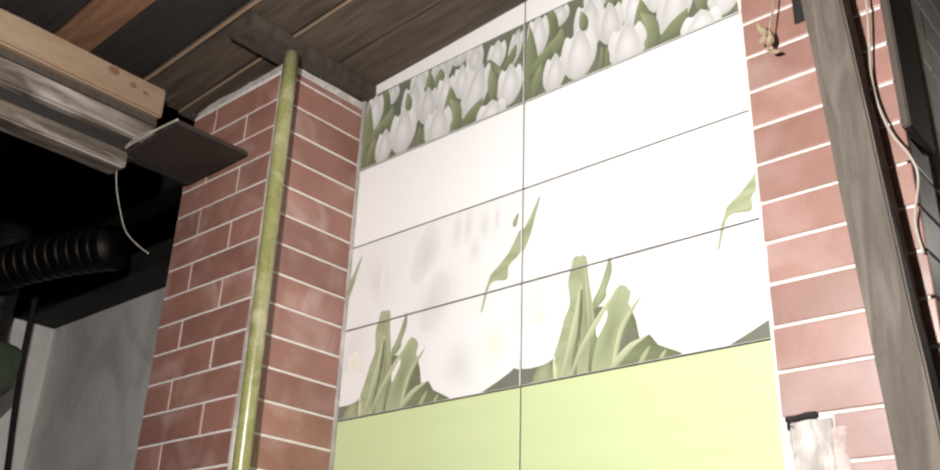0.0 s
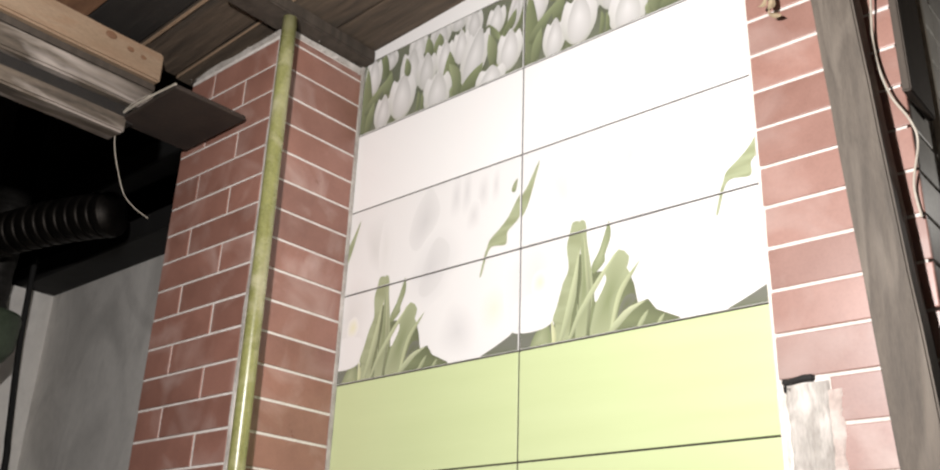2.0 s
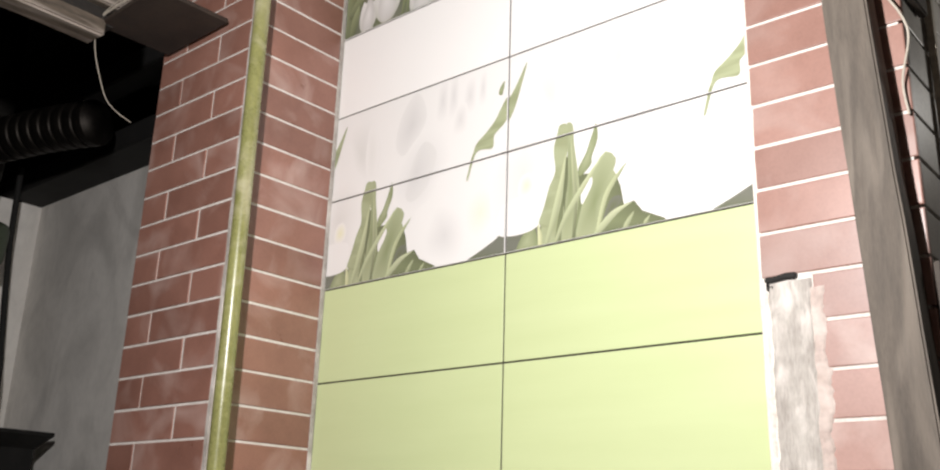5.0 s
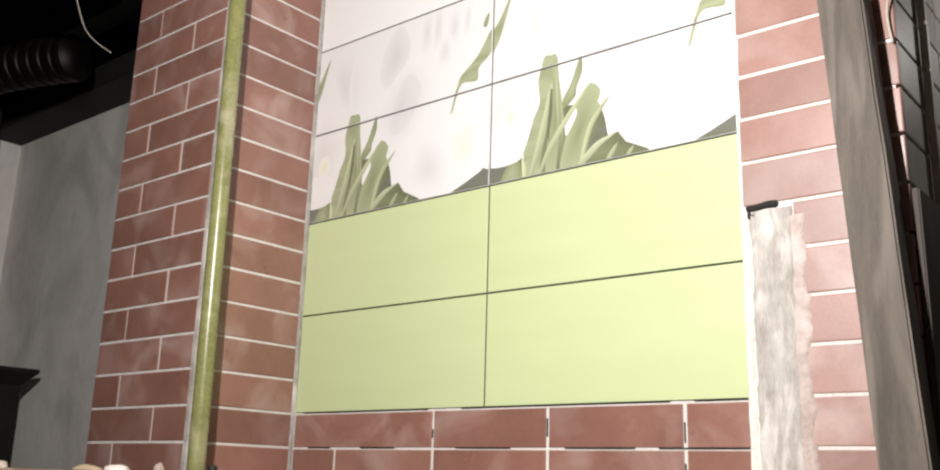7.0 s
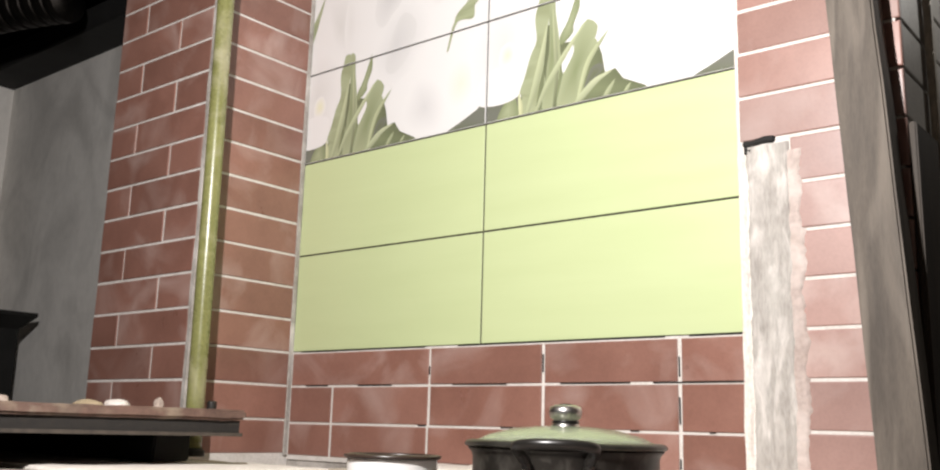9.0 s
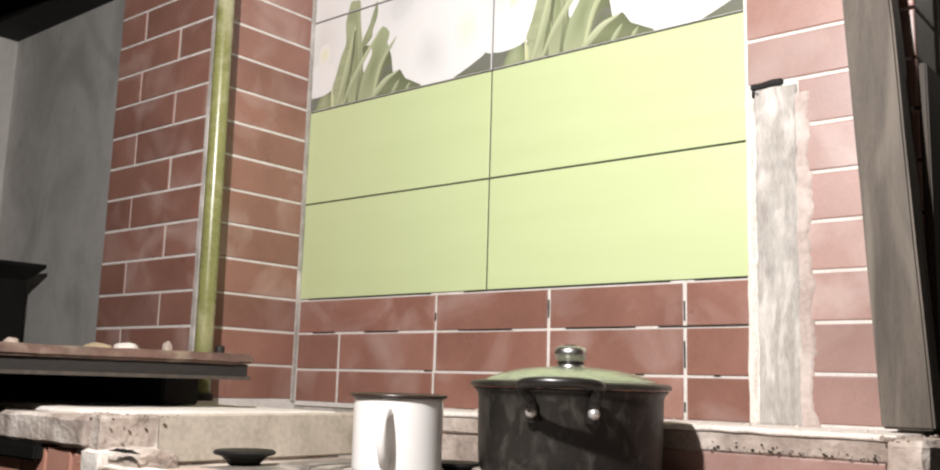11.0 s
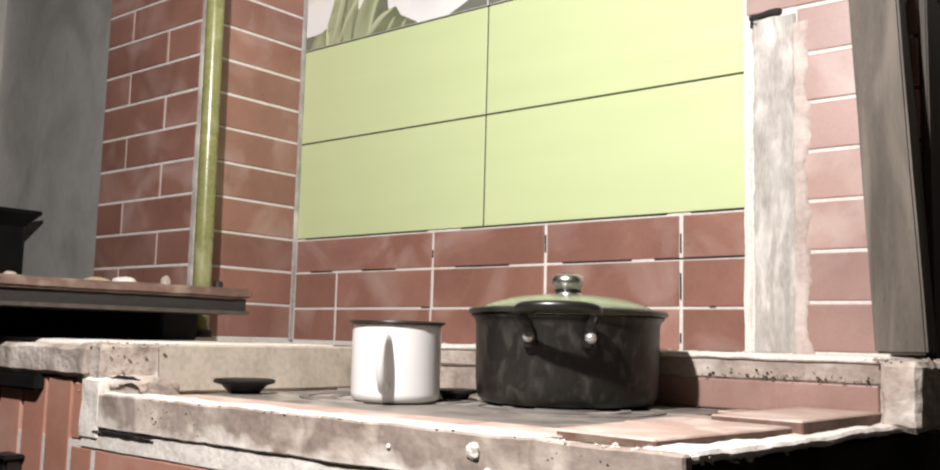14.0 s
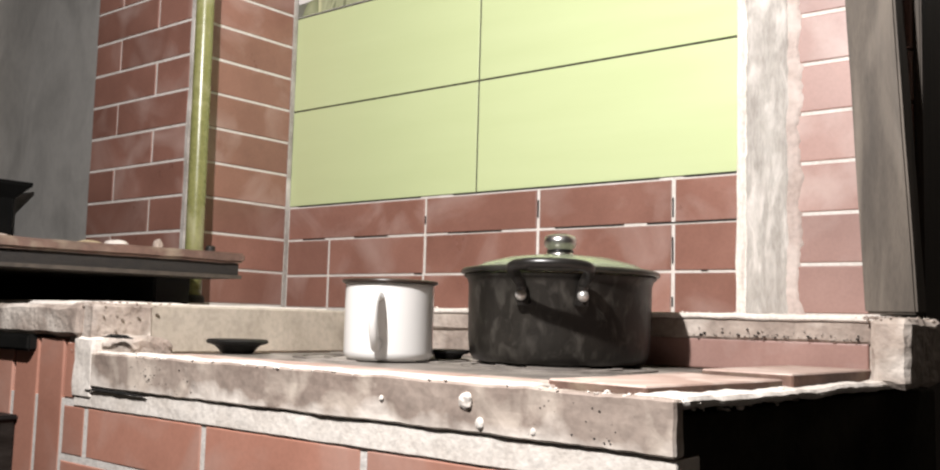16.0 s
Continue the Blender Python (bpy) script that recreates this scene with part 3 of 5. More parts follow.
def small_tulip(x, y, a, b, lean=0.0):
    """A closed white tulip of three petals."""
    s = math.sin(lean)
    def q(u, v):
        return (x + u * a / 2 + s * v * b / 2, y + v * b / 2)
    k = rng.uniform(0.86, 1.0)
    pale, grey, dim = tuple(c * k for c in W1), tuple(c * k for c in W3), (0.42, 0.42, 0.37)
    band.shape([q(-0.3, -1), q(0.3, -1), q(0.86, -0.5), q(1, 0.15), q(0.7, 0.8), q(0.35, 0.66), q(0, 1.0), q(-0.4, 0.72), q(-0.72, 0.84), q(-1, 0.15), q(-0.86, -0.5)], grey, pale, q(-0.2, 0), ramp=(dim, pale))
    band.shape([q(-0.2, -0.95), q(0.5, -0.7), q(0.62, 0.1), q(0.05, 0.96), q(-0.55, 0.2), q(-0.6, -0.5)], grey, pale, q(0, 0.1))


GREEN = (0.27, 0.305, 0.17)


def tulips(rows):
    for x, y, a, b, ln in rows:
        small_tulip(x, y, a * 1.05, b * 1.05, ln)


def blades(rows):
    for w, line in rows:
        band.strap(line, w * 1.05, LEAF3, rng.choice((GREEN, LEAF, (0.31, 0.345, 0.20))))


tulips(((18.5, 17.8, 6, 6.5, 0), (25.5, 18, 6.4, 7, 0), (9.4, 17.6, 4.6, 5, 0), (35.7, 16.7, 5, 7.6, 0), (42.1, 14.9, 5.2, 7.4, 0.1), (47.4, 14.8, 3.6, 8.3, 0.2), (31, 19, 5, 4, 0), (32, 12.4, 5, 8.6, 0)))
blades(((1.7, [(24.6, 12.7), (25.1, 15.7), (25.2, 18.7)]), (1.8, [(8.1, 13), (7, 17), (7.6, 20)]), (1.2, [(44.8, 10.2), (46.4, 12.6), (47.7, 15.6)]), (0.9, [(39.6, 14.5), (42, 11.4), (43.7, 9.1)]), (1.4, [(22, 13), (22, 16), (21.4, 19)])))
tulips(((3.6, 15.2, 5.6, 10, 0), (16.7, 12, 7.4, 12, 0), (21.6, 10, 6.2, 9.4, 0), (27.2, 11.2, 5.6, 9.3, 0), (36.2, 8.1, 7.6, 13.6, 0.22), (46, 5.9, 6.8, 9.6, 0.05)))
blades(((1.8, [(2, -0.2), (2.0, 8.6), (1.4, 18.6)]), (1.3, [(1.5, 5), (4.6, 8.6), (10.3, 13.6)]), (1.5, [(8.1, 8.1), (9.1, 11), (9.9, 14.1)]), (1.2, [(15.5, 10.8), (15.3, 13.1), (14.7, 16.1)]), (1.5, [(41.6, 3.4), (41.2, 8.1), (40.2, 12.1)]),
        (2.1, [(28.4, 1), (28.9, 6.6), (28.7, 12.4)]), (1.5, [(31.4, -0.4), (30.8, 5.3), (28.6, 9)]), (1.8, [(32.6, 0), (36, 2.5), (38.7, 5.5)])))
tulips(((7.9, 3.8, 5.6, 9, 0.08), (14, 6, 8.4, 11.4, 0), (25.3, 3, 8.4, 10, 0), (41, 0.6, 8, 6, 0.1)))
blades(((1.3, [(2.6, -0.8), (3.6, 4.1), (4.6, 7.6)]), (0.7, [(30.5, -0.8), (29.7, 1.4), (29.6, 2.6)]), (0.6, [(19, -1), (19.6, 3), (19.4, 5.4)]), (0.5, [(20.6, -1), (20.8, 2.4), (20.6, 4.6)])))

KINDS = ("green", "green", "low", "high", "white", "band", "white")
for row, kind in enumerate(KINDS):
    for col, (x0, x1) in enumerate(PANEL_X):
        z0 = 1.081 + CELL * row
        mat = GREEN_TILE if kind == "green" else WHITE_TILE
        t = tile(wall, x0, x1, z0 + 0.0016, z0 + CELL - 0.0016, 0.0, mat=mat, depth=0.003, soft=0.0008, jitter=0.0, name="panel_tile")
        tagged(t, {"green": "plain lime green glazed tile", "white": "plain white glazed tile", "low": "tile printed with white tulips and leaves",
                   "high": "tile printed with pale tulip heads", "band": "tile printed with many small white tulips"}[kind])
        if kind in ("low", "high", "band"):
            w, h = (x1 - x0) * 100 - 0.16, (CELL - 0.0032) * 100 - 0.16
            u0 = 0.2 if kind == "band" else -1.3 if col == 0 else -2.2
            me = band.mesh(u0, 0, w, h, "tulip_print") if kind == "band" else big.mesh(u0, 0 if kind == "low" else 20, w, h, "tulip_print")
            p = new("tulip_print", me)
            p.parent = t

# clinker rows under the panel
LOW_ROWS = ((0.872, 0.9375, (-0.371, -0.117, 0.134, 0.384)), (0.9375, 1.0105, (-0.371, -0.115, 0.136, 0.384)), (1.0105, 1.079, (-0.115, 0.136, 0.384)))
for z0, z1, joints in LOW_ROWS:
    xs = (-0.497, *joints, 0.502)
    for a, b in zip(xs, xs[1:]):
        tile(wall, a + 0.003, b - 0.003, z0 + 0.002, z1 - 0.002, -0.003, depth=0.008)
for z, x0, x1 in ((1.0795, -0.47, -0.13), (1.0795, -0.05, 0.36), (1.0795, 0.40, 0.495), (1.0105, -0.45, -0.385), (1.0105, -0.30, -0.21), (1.0105, -0.06, 0.06), (1.0105, 0.17, 0.30), (1.0105, 0.34, 0.49), (0.9375, -0.14, -0.12),
                  (0.9375, 0.05, 0.075), (0.9375, 0.30, 0.315), (0.9375, 0.43, 0.44)):
    part("crack", box(x0, x1, -0.0022, 0.0, z + 0.0004, z + 0.0024, 0.0, 1, 0.0004, 3), SHADE_AND_BLACK, wall, "dark gap in the joint")
for x, z0, z1 in ((0.384, 0.95, 0.99), (0.384, 1.02, 1.05), (-0.115, 1.03, 1.045), (0.136, 1.03, 1.06), (0.384, 0.885, 0.90)):
    part("crack", box(x - 0.0016, x + 0.0006, -0.0022, 0.0, z0, z1, 0.0, 1, 0.0004, 3), SHADE_AND_BLACK, wall, "dark gap in the joint")
part("joint_filler", box(-0.497, 0.502, -0.0006, 0.004, 0.865, 1.081), WHITE_JOINT, wall, "white crumbling joint filler")

# left pillar
pillar = empty("pillar", (-0.69, -0.12, 0), label="red clinker clad pillar with white joints", category="pillar", kind="structure")
PX0, PX1, PY = -0.874, -0.500, -0.242
part("core", box(PX0 + 0.002, PX1 - 0.0018, PY + 0.0018, 0.35, 0, 2.262), WHITE_JOINT, pillar, "pale joint mortar")
part("corner_bead", box(PX1 - 0.026, PX1 - 0.004, PY - 0.004, PY + 0.03, 0.88, 2.27, 0.006, 2, 0.0016, 30), GREY_MORTAR, pillar, "grey smeared corner mortar")
part("cap", box(PX0 + 0.004, PX1 - 0.002, PY + 0.002, 0.3, 2.255, 2.282, 0.006, 2, 0.006, 6), GREY_MORTAR, pillar, "ragged grey mortar cap")
for k, z0, z1 in rows_between(0.873, 2.262, 0.0690, 1.288):
    j = -0.773 if k % 2 else -0.639
    for a, b in ((PX0, j), (j, PX1 - 0.024)):
        tile(pillar, a + GAP / 2, b - GAP / 2, z0, z1, PY)
for k, z0, z1 in rows_between(0.873, 2.262):
    tile(pillar, PY + 0.012, -0.008, z0, z1, PX1, axis="x")
part("inner_joint", box(-0.5015, -0.4975, -0.010, 0.001, 0.872, 2.31, 0.001, 1, 0.0008, 30), GREY_MORTAR, pillar, "grey caulked inner corner")

# right pilaster: clinker above, a torn-out mortar strip below
pil = empty("pilaster", (0.62, 0, 0), label="red clinker pilaster with bare mortar strip", category="pilaster", kind="structure")
RX0, RX1, RY = 0.500, 0.727, -0.034
part("core", box(RX0 + 0.002, RX1 - 0.002, RY + 0.0018, 0.5, 0, 2.5), WHITE_JOINT, pil, "pale joint mortar")
for k, z0, z1 in rows_between(0.876, 2.5):
    left = RX0 + 0.002 if z0 > 1.34 else 0.576 + random.uniform(-0.004, 0.004)
    tile(pil, left, RX1 + 0.0045, z0, z1, RY, mat=RED_DUSTY if z0 < 1.34 else RED_FADED)


def relief(x0, x1, z0, z1, face, back, shape, cell=0.004, ragged=0.003):
    """A lumpy sheet looking to -y with ragged upright edges and a closed back; shape(u, v) gives the depth of its groove."""
    nx, nz = max(2, int((x1 - x0) / cell)), max(2, int((z1 - z0) / cell))
    bm = bmesh.new()
    rows = []
    for k in range(nz + 1):
        z = z0 + (z1 - z0) * k / nz
        a = x0 + ragged * noise.noise(Vector((3.1, 0, z * 30))) + 0.5 * ragged * noise.noise(Vector((7.7, 0, z * 110)))
        b = x1 + ragged * noise.noise(Vector((11.3, 0, z * 26))) + 0.5 * ragged * noise.noise(Vector((5.9, 0, z * 120)))
        row = []
        for i in range(nx + 1):
            u = i / nx
            x = a + (b - a) * u
            p = Vector((x, 0, z))
            y = face + shape(u, k / nz) + 0.0022 * noise.noise(p * 45) + 0.0012 * noise.noise(p * 150) + 0.0025 * min(0, noise.noise(p * 28) + 0.35)
            row.append(bm.verts.new((x, back if i in (0, nx) or k in (0, nz) else y, z)))
        rows.append(row)
    for lo, hi in zip(rows, rows[1:]):
        for i in range(nx):
            bm.faces.new((lo[i], lo[i + 1], hi[i + 1], hi[i]))
    return bm


def groove(u, v):
    return 0.0018 * math.exp(-((u - 0.38 - 0.05 * math.sin(v * 9)) / 0.17) ** 2) - 0.0012


part("mortar_strip", relief(RX0 + 0.010, 0.575, 0.870, 1.348, RY - 0.002, RY + 0.006, groove), STRIP, pil, "rough grey mortar strip with white smears", smooth=True)
part("edge_mortar", relief(RX0 - 0.001, RX0 + 0.013, 0.870, 1.338, RY - 0.0034, RY + 0.006, lambda u, v: 0.0, 0.004, 0.005), RIM, pil, "white smeared mortar beside the panel", smooth=True)
part("white_smear", relief(0.566, 0.592, 0.870, 1.335, RY - 0.0030, RY + 0.004, lambda u, v: 0.0016 * v, 0.004, 0.009), SMEAR, pil, "white mortar smear on the tile edges", smooth=True)
# solid black blocks paint the slot's inner shade
part("slot_corner", box(0.508, 0.523, RY - 0.0045, RY + 0.02, 1.333, 1.349, 0.004, 1, 0.003, 5), SHADE_AND_BLACK, pil, "black block for the shade in the slot's corner")
part("slot", box(0.506, 0.554, RY - 0.0025, RY + 0.02, 1.346, 1.357, 0.003, 1, 0.003, 7), SHADE_AND_BLACK, pil, "black block for the shade in the slot above the strip")
part("edge_smear", box(RX0 - 0.003, RX0 + 0.006, RY + 0.001, 0.002, 0.872, 2.4, 0.002, 1, 0.0016, 40), RIM, pil, "white smeared edge joint")
for k, z0, z1 in rows_between(0.40, 2.5):
    for a, b in ((RY + 0.009, 0.20), (0.204, 0.44)):
        tile(pil, a, b, z0, z1, RX1 + 0.004, axis="x", mat=SIDE_TILE, name="side_tile")

# concrete wall behind, to the left of the pillar
tagged(part("wall_concrete", box(-2.62, -0.86, 0.30, 0.45, 0, 2.19, 0.0), CONCRETE), "bare grey stained concrete wall", "wall", kind="structure")
tagged(part("wall_concrete_return", box(-2.75, -2.62, 0.06, 0.45, 0, 2.19, 0.0), CONCRETE), "short return of the grey concrete wall", "wall", kind="structure")
tagged(part("wall_plaster_west", box(-3.4, -2.80, 0.02, 0.45, 0, 1.98, 0.0), CONCRETE), "pale rough wall beyond the return", "wall", kind="structure")
# black colour on these surfaces stands for the unlit side room
tagged(part("ceiling_west", box(-3.5, -0.86, -3.3, 1.0, 2.75, 2.85), SHADE_AND_BLACK), "ceiling of the side room, coloured black for its darkness", "ceiling", kind="structure")
tagged(part("wall_backing", box(-3.5, -0.5, 0.75, 0.85, 0, 2.85), SHADE_AND_BLACK), "wall behind the concrete, coloured black for its darkness", "wall", kind="structure")
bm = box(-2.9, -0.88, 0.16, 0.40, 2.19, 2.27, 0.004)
tagged(part("trim_dark_beam", bm, SHADE_AND_BLACK), "beam along the concrete wall's top, coloured black for shade", "beam", kind="structure")
tagged(part("trim_dark_rail", box(-2.9, -0.88, 0.02, 0.10, 2.33, 2.41, 0.004), SHADE_AND_BLACK), "second beam above the wall, coloured black for shade", "beam", kind="structure")

# board ceiling, rising to the right: one mesh
SLOPE = 0.062


def ceil_z(x):
    return 2.347 + SLOPE * x


edges = (0.02, -0.125, -0.262, -0.395, -0.535, -0.625, -0.80, -1.0, -1.2, -1.4, -1.6, -1.85, -2.1, -2.35, -2.6, -2.85, -3.2)
ceiling = empty("ceiling", (0, 0, 2.35), label="rough old plank ceiling, grey-brown and sooty", category="ceiling", kind="structure")


def plank(y0, y1, drop, x0=-0.93, x1=2.6):
    bm = box(x0, x1, y0, y1, 0, 0.025, 0.003, 1)
    bmesh.ops.subdivide_edges(bm, edges=[e for e in bm.edges if e.calc_length() > 1], cuts=10, use_grid_fill=True)
    for v in bm.verts:
        v.co.z += ceil_z(v.co.x) + drop + 0.003 * noise.noise(v.co * 3)
    return bm


def add_mesh(bm, other):
    me = bpy.data.meshes.new("tmp")
    other.to_mesh(me)
    other.free()
    bm.from_mesh(me)
    bpy.data.meshes.remove(me)


groups = {"old": bmesh.new(), "dark": bmesh.new(), "orange": bmesh.new()}
for i, (b, a) in enumerate(zip(edges, edges[1:])):
    kind = "dark" if i in (3, 5) else "orange" if i == 4 else "old"
    add_mesh(groups[kind], plank(a + 0.002, b - 0.002, 0.012 if kind == "dark" else random.uniform(-0.003, 0.006)))
for kind, mat, label in (("old", OLD_BOARD, "grey-brown old planks"), ("dark", DARK_BOARD, "sooty dark plank"), ("orange", ORANGE_BOARD, "knotty orange plank")):
    part("planks", groups[kind], mat, ceiling, label)
part("roof", box(-0.95, 2.7, -3.3, 1.0, 2.56, 2.62), SHADE_AND_BLACK, ceiling, "dark boards above the planks")
for y, wide in ((-0.262, 0.0012), (-0.395, 0.0028)):
    bm = box(-0.92, 2.5, y - wide, y + wide, 0, 0.006)
    for v in bm.verts:
        v.co.z += ceil_z(v.co.x) - 0.004
    part("batten_edge", bm, PINE, ceiling, "pale split plank edge")


# ---- beams and timber ----
def thing(name, label, category, at=(0, 0, 0), group=""):
    return empty(name, at, label=label, category=category, group=group)


def beam(name, x0, x1, y0, y1, z0, z1, mat, label):
    bm = box(x0, x1, y0, y1, z0, z1, 0.005, 2)
    bmesh.ops.subdivide_edges(bm, edges=[e for e in bm.edges if e.calc_length() > 0.5], cuts=24, use_grid_fill=True)
    for v in bm.verts:
        v.co += noise.noise_vector(v.co * 7) * 0.0035
    return tagged(part(name, bm, mat), label, "beam")


beam("wooden_beam", -0.85, -0.79, -3.2, -0.372, 2.168, 2.247, PINE, "fresh pale pine beam under the planks")
beam("wooden_beam", -0.86, -0.797, -3.2, -0.378, 2.089, 2.143, WEATHERED, "weathered grey beam with flaking paint")
# added filler, dark to give the shade of the slot
beam("wooden_beam", -0.88, -0.815, -3.2, -0.40, 2.053, 2.091, DARK_BOARD, "dark recessed filler beam for the shaded slot")
beam("wooden_beam", -0.865, -0.80, -3.2, -0.43, 2.014, 2.055, WEATHERED, "weathered grey lower beam below the dark filler")
beam("wooden_beam", -0.93, -0.885, -3.2, -0.36, 2.247, 2.300, DARK_BOARD, "dark recessed packing beam above the pine beam")
# dark strip put in for the shading under the pine beam
beam("wooden_beam", -0.855, -0.803, -3.2, -0.374, 2.143, 2.168, DARK_WOOD, "dark strip for the shading under the pine beam")
# added black filler paints the dark gap over the pillar
tagged(part("packing_board", box(-0.84, -0.565, -0.215, 0.20, 2.284, 2.301, 0.003), SHADE_AND_BLACK), "black filler for the dark gap over the pillar's top", "board")

for y, z, r in ((-0.51, 2.228, 0.009), (-0.459, 2.216, 0.006), (-0.425, 2.211, 0.005)):
    bm = bmesh.new()
    bmesh.ops.create_uvsphere(bm, u_segments=14, v_segments=8, radius=r, matrix=Matrix.LocRotScale((-0.788, y, z), None, (0.18, 1.5, 1)))
    part("knot", bm, ORANGE_BOARD, bpy.data.objects["wooden_beam"], "dark round knot", smooth=True)

bm = box(-0.545, -0.462, -0.385, 0.0, 2.283, 2.318, 0.004)
tagged(part("ceiling_batten", bm, DARK_WOOD), "old dark batten between pillar top and planks", "batten")

# plywood scrap lying on the lower beam and against the pillar
ply = thing("plywood_scrap", "dark stained plywood scrap on the lower beam", "board", (-0.72, -0.35, 2.05))
bm = box(-0.84, -0.597, -0.432, -0.252, 2.0555, 2.066, 0.002, 1)
bmesh.ops.rotate(bm, cent=(-0.72, -0.34, 2.05), matrix=Matrix.Rotation(radians(-1.5), 3, "Z"), verts=bm.verts)
part("board", bm, PLY, ply)
part("edge_strip", tube([(-0.60, -0.436, 2.064), (-0.70, -0.438, 2.067), (-0.80, -0.434, 2.070), (-0.842, -0.43, 2.066)], 0.0025, 6), CABLE, ply, "frayed pale edge")

wire = thing("hanging_wire", "thin pale wire hanging from the lower beam", "wire", (-0.83, -0.43, 2.05))
part("strand", tube([(-0.70, -0.438, 2.072), (-0.76, -0.436, 2.080), (-0.82, -0.434, 2.070), (-0.836, -0.435, 2.045), (-0.822, -0.434, 1.98), (-0.787, -0.43, 1.905), (-0.745, -0.43, 1.845), (-0.69, -0.43, 1.80), (-0.630, -0.43, 1.762)], 0.0011, 8), CABLE, wire)

# green pipe at the pillar's corner
pipe = thing("green_pipe", "olive green painted steel pipe at the pillar's corner", "pipe", (-0.40, -0.295, 0.874))
part("tube", tube([(-0.432, -0.274, 0.874), (-0.445, -0.271, 1.6), (-0.457, -0.268, 2.262)], 0.0165, 24, 4), GREEN_PIPE, pipe, smooth=True)
part("foot", turn([(0.0, 0), (0.022, 0), (0.022, 0.010), (0.018, 0.014), (0.0, 0.014)], (-0.432, -0.274, 0.8742), 24), BLACK_IRON, pipe, "black pipe foot")

# leaning post on the stove's back corner and the dark jamb beyond it
post = thing("wooden_post", "grey weathered post leaning on the stove's corner", "post", (0.735, -0.15, 0.873))
part("bar", slant_box((0.718, -0.068, 0.878), (0.632, -0.062, 2.40), 0.060, 0.046, 0.003, 20, 0.0012), POST_WOOD, post)
jamb = thing("wooden_jamb", "dark board and lower shade board on the wall's end face", "jamb", (0.74, 0.05, 0))
# added board, dark for the shade on the lower end tiles
part("lower_board", box(0.7325, 0.742, -0.030, 0.085, 0.0, 1.345, 0.002), DARK_WOOD, jamb)
part("upper_board", box(0.7335, 0.746, -0.062, 0.05, 1.735, 2.39, 0.002), DARK_WOOD, jamb)
part("edge_strip", slant_box((0.739, 0.088, 1.26), (0.739, 0.083, 2.30), 0.011, 0.016, 0.002, 8, 0.0015), CABLE, jamb, "pale splintered edge strip")

cable = thing("wall_cable", "loose cream cable hanging beside the post", "cable", (0.71, -0.045, 1.7))
part("strand", tube([(0.705, -0.038, 2.12), (0.712, -0.05, 1.98), (0.700, -0.045, 1.84), (0.712, -0.05, 1.75), (0.737, -0.06, 1.69), (0.742, -0.055, 1.655), (0.725, -0.042, 1.60), (0.728, -0.04, 1.55)], 0.0018, 8), CABLE, cable)

sprig = thing("dry_sprig", "dry twig with curled brown leaves hung on the tiles", "dried plant", (0.54, -0.06, 2.0))
part("twig", tube([(0.575, -0.04, 2.14), (0.572, -0.05, 2.06), (0.56, -0.058, 1.995), (0.548, -0.05, 1.955)], 0.0016, 6), DRY, sprig)
for x, y, z, s, tlt in ((0.548, -0.062, 1.988, 0.015, 60), (0.556, -0.058, 1.968, 0.016, 100), (0.543, -0.060, 1.972, 0.012, 130), (0.560, -0.056, 1.945, 0.011, 15)):
    bm = bmesh.new()
    bmesh.ops.create_grid(bm, x_segments=6, y_segments=3, size=1)
    for v in bm.verts:
        u, w = v.co.x, v.co.y * (1 - v.co.x ** 2) * 0.38 + 0.02 * v.co.y
        v.co = Vector((u * s, 0.5 * s * w * w * 4 - 0.35 * s * u * u, w * s))
        v.co.rotate(Euler((0.4, radians(tlt), 0.5)))
        v.co += Vector((x, y, z))
    part("leaf", bm, DRY, sprig)
# black plate on the tiles paints the hole's dark inside
hole = thing("cut_hole_shade", "black plate for the shade in a small cut hole", "hole", (0.60, -0.036, 2.03))
part("recess", box(0.592, 0.622, RY - 0.002, RY + 0.004, 1.995, 2.06, 0.001), SHADE_AND_BLACK, hole)

# ---- the stove ----
SX0, SX1, SY0 = -0.085, 0.736, -0.667      # hearth: left inner face, right side, front
TOP, PLATE = 0.868, 0.8035
stove = thing("brick_stove", "red clinker clad brick stove with cement rims", "stove", (0.1, -0.35, 0))
part("body", box(-1.25, SX1 - 0.030, SY0 + 0.0049, -0.004, 0, 0.742), WHITE_JOINT, stove, "pale mortar body")
part("hearth_bed", box(SX0, SX1 - 0.037, SY0 + 0.03, -0.10, 0.742, 0.797), CEMENT, stove, "grey cement bed")
part("left_block", box(-1.25, SX0 - 0.004, SY0 + 0.03, -0.25, 0.742, 0.822), CEMENT, stove)


def askew(bm):
    for v in bm.verts:
        v.co.x += (v.co.y - SY0) * 0.05 - 0.012
    return bm


part("right_flank", askew(box(SX1 - 0.03, SX1 - 0.001, SY0 + 0.008, -0.04, 0, 0.79, 0.002, 1, 0.002, 8)), FLANK, stove, "flank coloured near black for its shade")


